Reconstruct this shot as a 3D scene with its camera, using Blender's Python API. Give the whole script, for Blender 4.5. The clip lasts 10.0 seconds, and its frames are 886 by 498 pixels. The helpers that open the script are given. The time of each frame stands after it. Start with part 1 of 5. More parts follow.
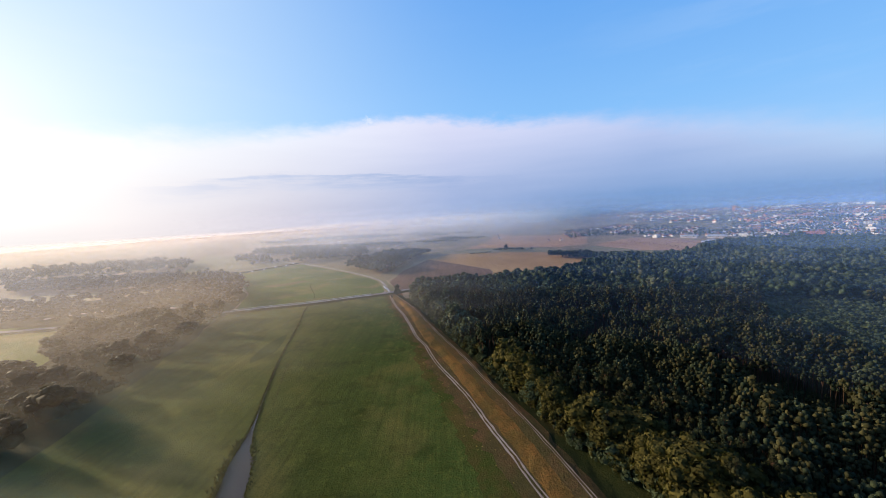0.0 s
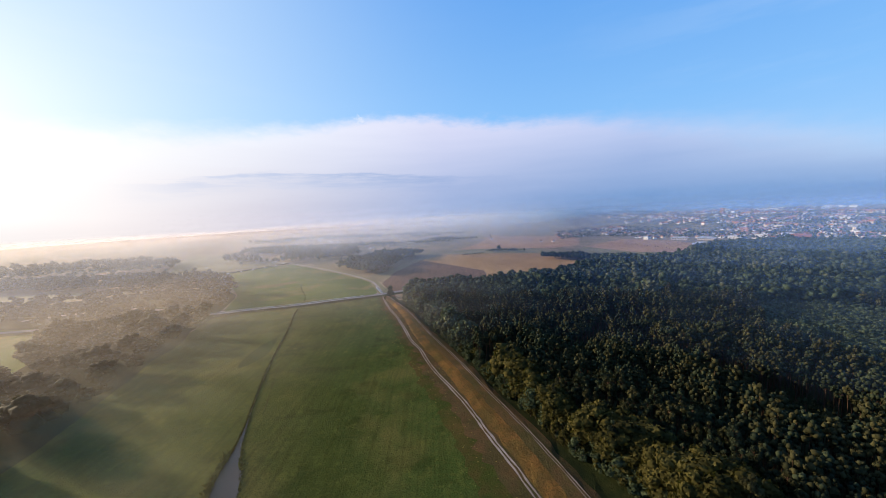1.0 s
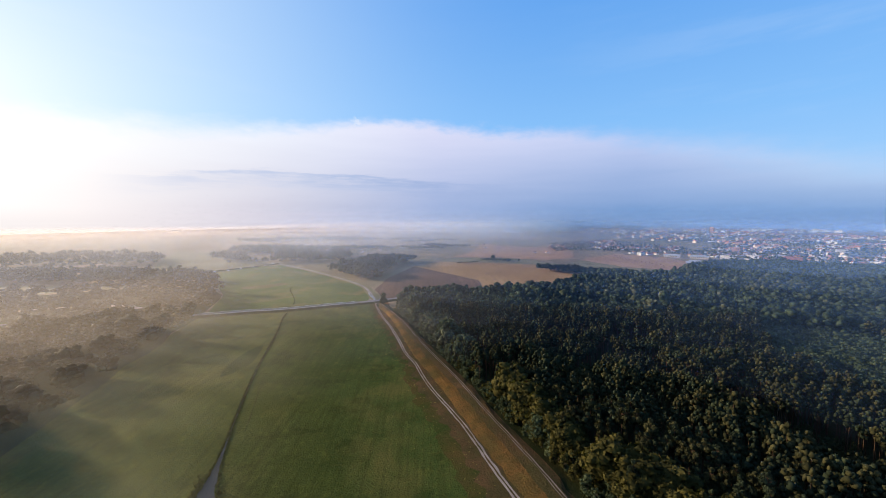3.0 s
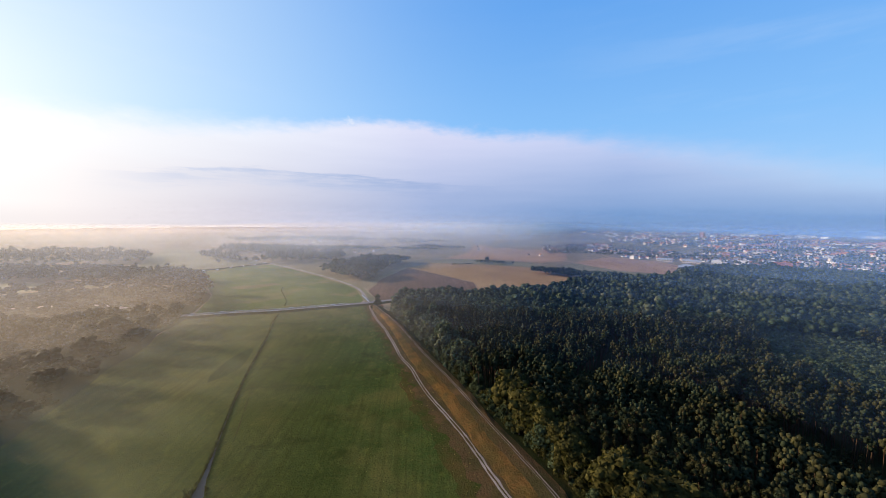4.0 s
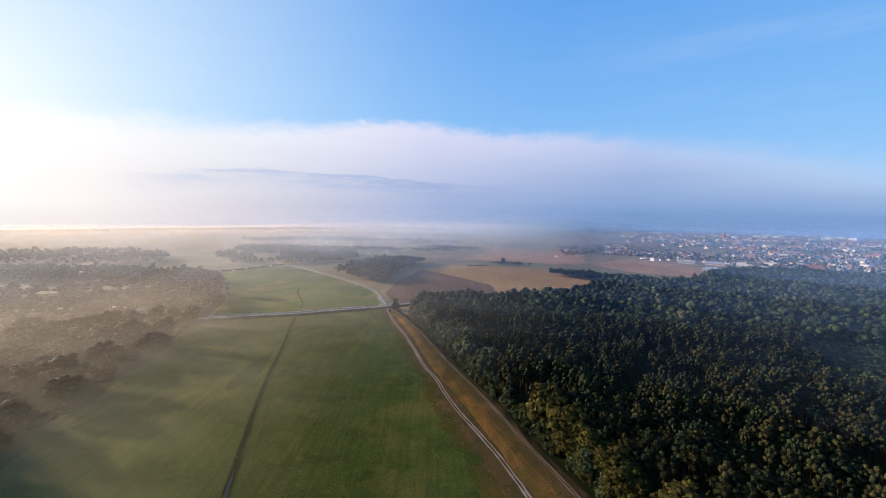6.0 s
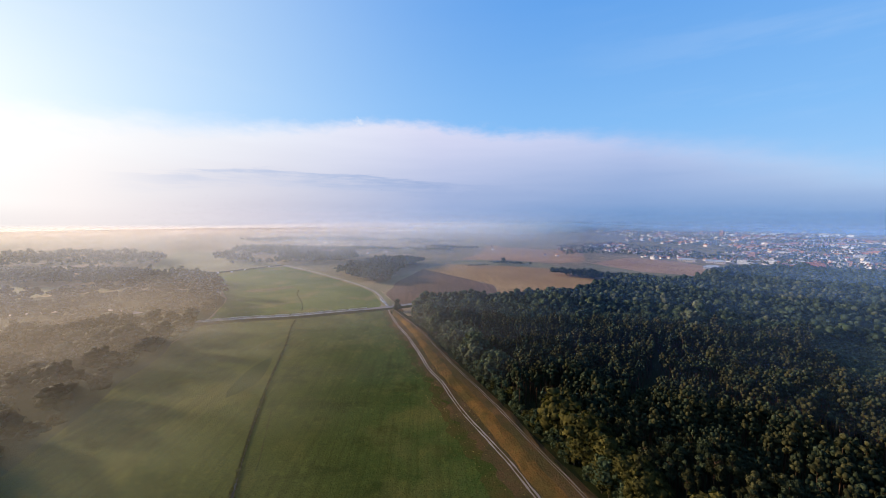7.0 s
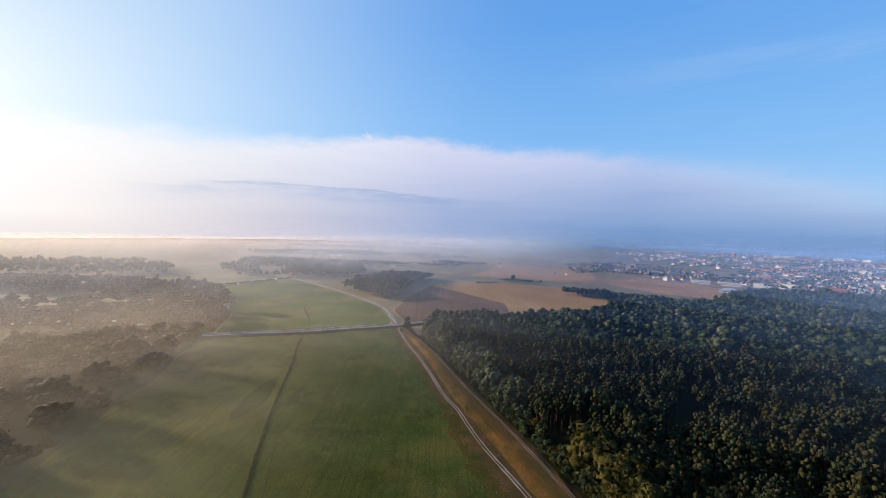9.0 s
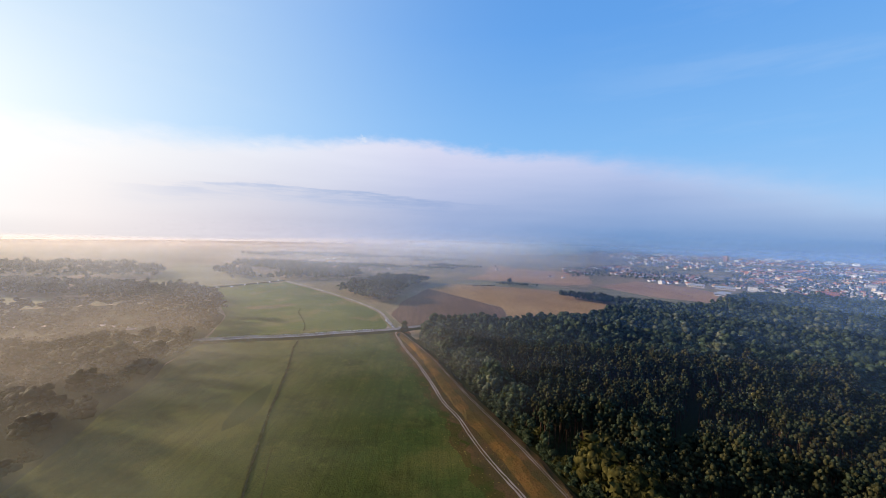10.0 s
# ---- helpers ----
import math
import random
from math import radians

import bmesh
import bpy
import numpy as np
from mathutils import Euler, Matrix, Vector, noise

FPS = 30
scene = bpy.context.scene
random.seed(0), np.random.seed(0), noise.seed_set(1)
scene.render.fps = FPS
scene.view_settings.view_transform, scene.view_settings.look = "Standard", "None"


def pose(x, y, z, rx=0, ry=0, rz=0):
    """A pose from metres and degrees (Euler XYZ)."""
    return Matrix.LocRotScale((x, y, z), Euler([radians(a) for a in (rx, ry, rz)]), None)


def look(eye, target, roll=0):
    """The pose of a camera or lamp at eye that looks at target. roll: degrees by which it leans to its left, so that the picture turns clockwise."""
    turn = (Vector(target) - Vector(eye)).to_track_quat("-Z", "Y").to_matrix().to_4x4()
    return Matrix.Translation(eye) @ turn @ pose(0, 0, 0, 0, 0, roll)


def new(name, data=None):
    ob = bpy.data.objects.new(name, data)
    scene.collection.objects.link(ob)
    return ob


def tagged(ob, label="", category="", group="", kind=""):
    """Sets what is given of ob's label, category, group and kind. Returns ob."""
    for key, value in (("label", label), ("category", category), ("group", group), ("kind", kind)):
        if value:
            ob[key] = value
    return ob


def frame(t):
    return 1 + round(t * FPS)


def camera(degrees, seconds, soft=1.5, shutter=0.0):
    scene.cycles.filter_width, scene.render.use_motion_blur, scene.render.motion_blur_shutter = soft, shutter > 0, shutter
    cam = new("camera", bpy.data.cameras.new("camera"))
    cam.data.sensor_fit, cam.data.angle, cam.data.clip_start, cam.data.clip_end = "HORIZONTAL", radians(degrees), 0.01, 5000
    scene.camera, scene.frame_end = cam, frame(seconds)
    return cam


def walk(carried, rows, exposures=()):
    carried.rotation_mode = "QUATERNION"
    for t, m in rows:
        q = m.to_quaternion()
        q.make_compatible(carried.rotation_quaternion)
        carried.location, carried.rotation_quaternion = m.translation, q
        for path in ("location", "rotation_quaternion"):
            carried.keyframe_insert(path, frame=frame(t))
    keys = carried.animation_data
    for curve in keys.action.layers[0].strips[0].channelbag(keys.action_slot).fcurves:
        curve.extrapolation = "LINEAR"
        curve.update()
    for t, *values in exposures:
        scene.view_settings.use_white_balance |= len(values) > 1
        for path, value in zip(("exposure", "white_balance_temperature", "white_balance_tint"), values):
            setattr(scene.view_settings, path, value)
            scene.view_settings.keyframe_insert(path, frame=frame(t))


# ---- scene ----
cam = camera(100.0, 10.0, soft=0.5)
PATH = [
    (0, (0.00, 0.00, 100.00), (0.00, 99.55, 90.56), -3.05),
    (0.5, (-1.78, 3.15, 100.58), (-0.44, 102.66, 90.75), -2.96),
    (1, (-3.54, 6.35, 101.17), (-1.16, 105.86, 91.60), -2.63),
    (1.5, (-5.28, 9.58, 101.72), (-2.37, 109.12, 92.61), -2.10),
    (2, (-7.02, 12.83, 102.21), (-3.87, 112.39, 93.34), -1.43),
    (2.5, (-8.77, 16.08, 102.65), (-5.32, 115.67, 94.24), -0.58),
    (4, (-14.44, 26.01, 103.18), (-7.52, 125.47, 95.44), 0.89),
    (4.5, (-16.60, 29.47, 103.39), (-10.12, 128.97, 95.67), 1.08),
    (5, (-18.82, 32.97, 103.61), (-13.92, 132.56, 95.96), 1.27),
    (5.5, (-21.10, 36.47, 103.85), (-17.35, 136.11, 96.23), 1.02),
    (7, (-28.27, 46.57, 104.40), (-23.75, 146.15, 96.52), 0.58),
    (7.5, (-30.32, 49.62, 104.68), (-25.89, 149.27, 97.51), 1.20),
    (8, (-32.32, 52.55, 104.91), (-28.44, 152.30, 98.97), 1.66),
    (8.5, (-34.26, 55.40, 105.09), (-31.06, 155.23, 100.40), 1.78),
    (9, (-36.17, 58.20, 105.21), (-33.18, 158.08, 101.39), 1.83),
    (9.5, (-38.04, 61.02, 105.32), (-34.38, 160.89, 101.83), 1.81),
    (10, (-39.85, 63.85, 105.42), (-35.40, 163.70, 102.39), 2.02),
]
walk(cam, [(t, look(eye, target, roll)) for t, eye, target, roll in PATH], [(0, 0.92, 6380, 10), (5, 0.88, 6380, 10), (10, 0.82, 6380, 10)])

# ---------------------------------------------------------------- light
SUN_AZ, SUN_EL = -67.0, 13.0          # degrees, from +y towards +x
to_sun = Vector((math.sin(radians(SUN_AZ)) * math.cos(radians(SUN_EL)), math.cos(radians(SUN_AZ)) * math.cos(radians(SUN_EL)), math.sin(radians(SUN_EL))))
sun = new("sun", bpy.data.lights.new("sun", "SUN"))
sun.data.energy, sun.data.angle, sun.data.color = 5.0, radians(2.0), (1.0, 0.80, 0.55)
sun.rotation_euler = to_sun.to_track_quat("Z", "Y").to_euler()
scene.cycles.transparent_max_bounces = 32


class Tree:
    """Small helper to wire a node tree."""

    def __init__(self, tree):
        self.tree = tree
        tree.nodes.clear()

    def add(self, kind, ins=None, **props):
        n = self.tree.nodes.new(kind)
        if "operation" in props:
            n.operation = props["operation"]
        if "use_clamp" in props:
            n.use_clamp = props["use_clamp"]
        if "interpolation_type" in props:
            n.interpolation_type = props["interpolation_type"]
        if "noise_dimensions" in props:
            n.noise_dimensions = props["noise_dimensions"]
        if "data_type" in props:
            n.data_type, n.blend_type = props["data_type"], props["blend_type"]
        for k, v in (ins or {}).items():
            if isinstance(v, bpy.types.NodeSocket):
                self.tree.links.new(v, n.inputs[k])
            else:
                n.inputs[k].default_value = v
        return n

    def math(self, op, a, b=0.0, c=0.0, clamp=False):
        return self.add("ShaderNodeMath", {0: a, 1: b, 2: c}, operation=op, use_clamp=clamp).outputs[0]

    def remap(self, v, a, b, lo=0.0, hi=1.0, smooth=True):
        return self.add("ShaderNodeMapRange", {0: v, 1: a, 2: b, 3: lo, 4: hi}, interpolation_type="SMOOTHSTEP" if smooth else "LINEAR").outputs[0]

    def mix(self, fac, a, b, blend="MIX"):
        n = self.add("ShaderNodeMix", data_type="RGBA", blend_type=blend)
        for i, v in ((0, fac), (6, a), (7, b)):
            if isinstance(v, bpy.types.NodeSocket):
                self.tree.links.new(v, n.inputs[i])
            else:
                n.inputs[i].default_value = v if i == 0 else (*v, 1.0)[:4]
        return n.outputs[2]

    def noise(self, vec, scale, detail=3.0, rough=0.55, dims="3D"):
        return self.add("ShaderNodeTexNoise", {"Vector": vec, "Scale": scale, "Detail": detail, "Roughness": rough}, noise_dimensions=dims).outputs[0]

    def scaled(self, vec, s, rot=(0, 0, 0)):
        return self.add("ShaderNodeMapping", {"Vector": vec, "Scale": s, "Rotation": rot}).outputs[0]

    def ramp(self, fac, stops):
        n = self.add("ShaderNodeValToRGB", {0: fac})
        while len(n.color_ramp.elements) < len(stops):
            n.color_ramp.elements.new(0.5)
        for e, (p, c) in zip(n.color_ramp.elements, stops):
            e.position, e.color = p, (*c, 1.0)
        return n.outputs[0]


# ---- sky: clear blue above, a cloud deck low down, brightest round the sun
world = bpy.data.worlds.new("world")
scene.world = world
world.use_nodes = True
w = Tree(world.node_tree)
sky = w.add("ShaderNodeTexSky")
sky.sky_type, sky.sun_disc, sky.sun_elevation, sky.sun_rotation = "NISHITA", False, radians(SUN_EL), radians(SUN_AZ)
sky.air_density, sky.dust_density, sky.ozone_density = 1.0, 0.6, 2.0
way = w.add("ShaderNodeTexCoord").outputs["Generated"]
sep = w.add("ShaderNodeSeparateXYZ", {0: way})
up_z = sep.outputs[2]
elev = w.math("MULTIPLY", w.math("ARCSINE", up_z), 57.2958)
toward = w.add("ShaderNodeVectorMath", {0: way, 1: to_sun}, operation="DOT_PRODUCT").outputs["Value"]
front = w.math("MAXIMUM", toward, 0.0)
az = w.math("MULTIPLY", w.math("ARCTAN2", sep.outputs[0], sep.outputs[1]), 57.2958)
turn = w.remap(az, -60.0, 65.0, smooth=False)


def along(stops):
    """A colour that changes with the azimuth."""
    return w.ramp(turn, tuple(((a + 60.0) / 125.0, c) for a, c in stops))


def height_along(stops):
    """An elevation in degrees that changes with the azimuth."""
    return w.math("MULTIPLY", along([(a, (h / 20.0,) * 3) for a, h in stops]), 20.0)


streaks = w.noise(w.scaled(way, (1.5, 1.5, 15.0)), 1.7, 5.0, 0.55)
soft = w.noise(w.scaled(way, (1.0, 1.0, 4.0)), 3.0, 5.0, 0.55)
wisp = w.noise(w.scaled(way, (2.0, 2.0, 16.0)), 3.0, 5.0, 0.6)
# the deck's upper edge: highest ahead, sinking to both sides
rim = height_along(((-60, 10.5), (-25, 12.8), (0, 14.2), (28, 11.2), (43, 8.0), (52, 5.8), (65, 3.0)))
edge = w.math("SUBTRACT", w.math("ADD", elev, w.math("ADD", w.math("MULTIPLY", w.math("SUBTRACT", soft, 0.5), -3.0), w.math("MULTIPLY", w.math("SUBTRACT", w.noise(w.scaled(way, (1.0, 1.0, 2.5)), 16.0, 6.0, 0.65), 0.5), -2.6))), rim)
deck = w.remap(edge, w.remap(az, 5.0, 45.0, 1.0, 2.2), w.remap(w.math("ABSOLUTE", w.math("SUBTRACT", az, 5.0)), 10.0, 40.0, -1.2, -3.5))
crest = along(((-60, (1.0, 1.0, 1.0)), (-40, (1.0, 1.0, 1.0)), (-24, (0.93, 0.94, 1.0)), (2, (0.75, 0.75, 0.93)), (30, (0.53, 0.61, 0.87)), (48, (0.53, 0.65, 0.88)), (65, (0.45, 0.60, 0.88))))
base = along(((-60, (1.0, 0.96, 0.92)), (-42, (0.96, 0.88, 0.86)), (-24, (0.71, 0.67, 0.75)), (2, (0.35, 0.44, 0.69)), (30, (0.19, 0.33, 0.61)), (48, (0.20, 0.35, 0.64)), (65, (0.20, 0.35, 0.64))))
sunk = w.remap(w.math("DIVIDE", elev, w.math("MAXIMUM", rim, 1.0)), 0.95, 0.12, smooth=False)
sunk = w.math("ADD", sunk, w.math("MULTIPLY", w.math("SUBTRACT", streaks, 0.5), 0.35), clamp=True)
cloud = w.mix(sunk, crest, base)
# a thin grey lens of cloud ahead to the left, with a sharp upper edge
lens_top = w.math("ADD", height_along(((-60, 3.0), (-42, 4.6), (-33, 5.7), (-24, 7.0), (-12, 6.5), (0, 5.8), (20, 5.2))), w.math("ADD", w.math("MULTIPLY", w.math("SUBTRACT", wisp, 0.5), 2.4), w.math("MULTIPLY", w.math("SUBTRACT", w.noise(w.scaled(way, (3.0, 3.0, 60.0)), 5.0, 4.0, 0.6), 0.5), 1.2)))
under = w.math("SUBTRACT", lens_top, elev)
lens = w.math("MULTIPLY", w.math("MULTIPLY", w.remap(under, -0.10, 0.40), w.remap(under, 3.2, 0.2)), w.math("MULTIPLY", w.remap(az, -42.0, -24.0), w.remap(az, 22.0, -6.0)))
cloud = w.mix(w.math("MULTIPLY", lens, w.remap(w.noise(w.scaled(way, (1.4, 1.4, 11.0)), 5.0, 5.0, 0.6), 0.36, 0.60, 0.25, 0.95)), cloud, along(((-60, (0.66, 0.70, 0.84)), (-24, (0.56, 0.62, 0.80)), (2, (0.33, 0.43, 0.69)), (65, (0.30, 0.42, 0.70)))))
cirrus = w.math("MULTIPLY", w.remap(w.noise(w.scaled(way, (1.6, 1.2, 9.0), (0.1, 0.1, 0.3)), 2.0, 5.0, 0.55), 0.48, 0.75), w.remap(w.math("ABSOLUTE", az), 14.0, 46.0, 0.01, 0.10))
clear = w.mix(1.0, sky.outputs[0], (0.10, 0.115, 0.14), "MULTIPLY")
clear = w.mix(0.8, clear, w.ramp(w.remap(elev, 0.0, 60.0, smooth=False), ((0.0, (0.45, 0.71, 1.04)), (0.22, (0.27, 0.59, 1.05)), (0.47, (0.155, 0.445, 0.99)), (1.0, (0.08, 0.26, 0.74)))))
clear = w.mix(w.math("MULTIPLY", w.math("POWER", front, 3.0), 0.88), clear, (0.84, 0.97, 1.02))
body = w.mix(cirrus, clear, (0.80, 0.88, 0.98))
body = w.mix(w.math("MULTIPLY", deck, 0.95), body, cloud)
body = w.mix(w.math("MULTIPLY", w.math("POWER", front, 14.0), w.remap(elev, 28.0, 10.0, 0.0, 0.7)), body, (1.5, 1.4, 1.3))
PUFF = Vector((math.sin(radians(-10)) * math.cos(radians(14.0)), math.cos(radians(-10)) * math.cos(radians(14.0)), math.sin(radians(14.0))))
puff = w.math("ADD", w.add("ShaderNodeVectorMath", {0: way, 1: PUFF}, operation="DOT_PRODUCT").outputs["Value"], w.math("MULTIPLY", w.math("SUBTRACT", w.noise(way, 90.0, 3.0), 0.5), 0.0003))
body = w.mix(w.remap(puff, 0.99992, 1.00004, 0.0, 0.55), body, (0.95, 0.95, 0.97))
w.add("ShaderNodeOutputWorld", {0: w.add("ShaderNodeBackground", {0: body, 1: 0.536}).outputs[0]})


# ---------------------------------------------------------------- materials
def material(name, build):
    m = bpy.data.materials.new(name)
    m.use_nodes = True
    t = Tree(m.node_tree)
    out = build(t)
    t.add("ShaderNodeOutputMaterial", {0: out})
    return m


def where(t):
    return t.add("ShaderNodeNewGeometry").outputs["Position"]


def surface(t, col, rough=0.9, bump=None, dist=0.1, strength=0.5, **more):
    ins = {"Base Color": col, "Roughness": rough, "Specular IOR Level": 0.05}
    ins.update(more)
    if bump is not None:
        ins["Normal"] = t.add("ShaderNodeBump", {"Height": bump, "Distance": dist, "Strength": strength}).outputs[0]
    return t.add("ShaderNodeBsdfPrincipled", ins).outputs[0]


def grassy(a, b, c, straw, amount=0.3, lines=0.0, big=0.012, lush=None, blots=0.0):
    """Grass sward: two greens, dry patches, fine tussocks, mowing lines along the field, and a lusher strip towards the track."""
    def build(t):
        p = where(t)
        patch = t.noise(p, big, 5.0, 0.6)
        fine = t.noise(p, 0.35, 5.0, 0.75)
        tuft_n = t.noise(p, 1.1, 4.0, 0.75)
        col = t.mix(t.remap(patch, 0.35, 0.65), a, b)
        if lush:
            s = t.add("ShaderNodeSeparateXYZ", {0: p})
            across = t.math("ADD", s.outputs[0], t.math("MULTIPLY", s.outputs[1], 0.315))
            across = t.math("ADD", across, t.math("MULTIPLY", t.math("SUBTRACT", patch, 0.5), 90.0))
            col = t.mix(t.remap(across, -20.0, 50.0, 0.0, 0.85), col, lush)
        col = t.mix(t.remap(fine, 0.45, 0.75, 0.0, 0.7), col, c)
        if blots:
            col = t.mix(t.remap(t.noise(t.scaled(p, (0.7, 1.0, 1.0)), 0.045, 6.0, 0.7), 0.50, 0.66, 0.0, blots), col, tuple(0.5 * v for v in a))
        dry = t.noise(t.scaled(p, (1.0, 0.75, 1.0), (0, 0, 0.25)), 0.022, 6.0, 0.62)
        col = t.mix(t.remap(dry, 0.48, 0.66, 0.0, amount), col, straw)
        mottle = t.noise(t.scaled(p, (1.0, 0.6, 1.0), (0, 0, 0.3)), 0.16, 6.0, 0.72)
        col = t.mix(t.remap(mottle, 0.52, 0.72, 0.0, 0.6), col, tuple(1.25 * v for v in c))
        if lines:
            rows = t.noise(t.scaled(p, (1.0, 0.03, 1.0), (0, 0, 0.30)), 0.5, 2.0, 0.6)
            col = t.mix(t.remap(rows, 0.45, 0.65, 0.0, lines), col, tuple(0.55 * v for v in a))
        col = t.mix(t.remap(tuft_n, 0.48, 0.72, 0.0, 0.7), col, tuple(0.42 * v for v in a))
        return surface(t, col, 0.95, tuft_n, 0.9, 0.9, **{"Specular IOR Level": 0.03})
    return build


def soil(a, b, line=0.4, spacing=0.25, turn=0.0):
    def build(t):
        p = where(t)
        big = t.noise(p, 0.009, 5.0, 0.6)
        rows = t.noise(t.scaled(p, (1.0, 0.02, 1.0), (0, 0, turn)), spacing, 2.0, 0.6)
        fine = t.noise(p, 0.8, 3.0, 0.6)
        col = t.mix(t.remap(big, 0.35, 0.65), a, b)
        col = t.mix(t.remap(rows, 0.42, 0.62, 0.0, line), col, tuple(0.7 * v for v in a))
        col = t.mix(t.remap(fine, 0.4, 0.8, 0.0, 0.3), col, tuple(1.25 * v for v in b))
        return surface(t, col, 0.95, fine, 0.3, 0.5)
    return build


def leafy(a, b, lets=0.16):
    """Foliage: colour varies by clump and by stand, with light coming through the leaves."""
    def build(t):
        g = t.add("ShaderNodeNewGeometry")
        isl = g.outputs["Random Per Island"]
        stand = t.noise(g.outputs["Position"], 0.035, 3.0, 0.6)
        who = t.add("ShaderNodeObjectInfo").outputs["Random"]
        col = t.mix(t.remap(isl, 0.0, 1.0, smooth=False), a, b)
        col = t.mix(t.remap(stand, 0.4, 0.65, 0.0, 0.6), col, tuple(0.6 * v for v in a))
        crown_n = t.noise(g.outputs["Position"], 0.21, 2.0, 0.5)
        col = t.mix(t.remap(crown_n, 0.50, 0.66, 0.0, 0.7), col, tuple(1.5 * v for v in b))
        col = t.mix(t.remap(crown_n, 0.46, 0.34, 0.0, 0.6), col, tuple(0.6 * v for v in a))
        col = t.mix(t.math("MULTIPLY", who, 0.3), col, tuple(1.3 * v for v in b))
        d = surface(t, col, 0.8, **{"Specular IOR Level": 0.04})
        tr = t.add("ShaderNodeBsdfTranslucent", {0: t.mix(0.5, col, (0.16, 0.16, 0.02))}).outputs[0]
        return t.add("ShaderNodeMixShader", {0: lets, 1: d, 2: tr}).outputs[0]
    return build


def plain(c, rough=0.7, vary=0.25, scale=0.6, metal=0.0):
    def build(t):
        n = t.noise(where(t), scale, 4.0, 0.6)
        who = t.add("ShaderNodeObjectInfo").outputs["Random"]
        col = t.mix(t.remap(n, 0.3, 0.7, 0.0, vary), c, tuple(0.6 * v for v in c))
        col = t.mix(t.math("MULTIPLY", who, vary), col, tuple(0.75 * v for v in c))
        return surface(t, col, rough, Metallic=metal, **{"Specular IOR Level": 0.2 if rough < 0.7 else 0.05})
    return build


def paved(a, b):
    def build(t):
        p = where(t)
        col = t.mix(t.remap(t.noise(p, 0.06, 5.0, 0.65), 0.35, 0.65), a, b)
        col = t.mix(t.remap(t.noise(p, 1.5, 3.0, 0.7), 0.5, 0.8, 0.0, 0.35), col, tuple(0.6 * v for v in a))
        return surface(t, col, 0.85, t.noise(p, 4.0), 0.05, 0.4)
    return build


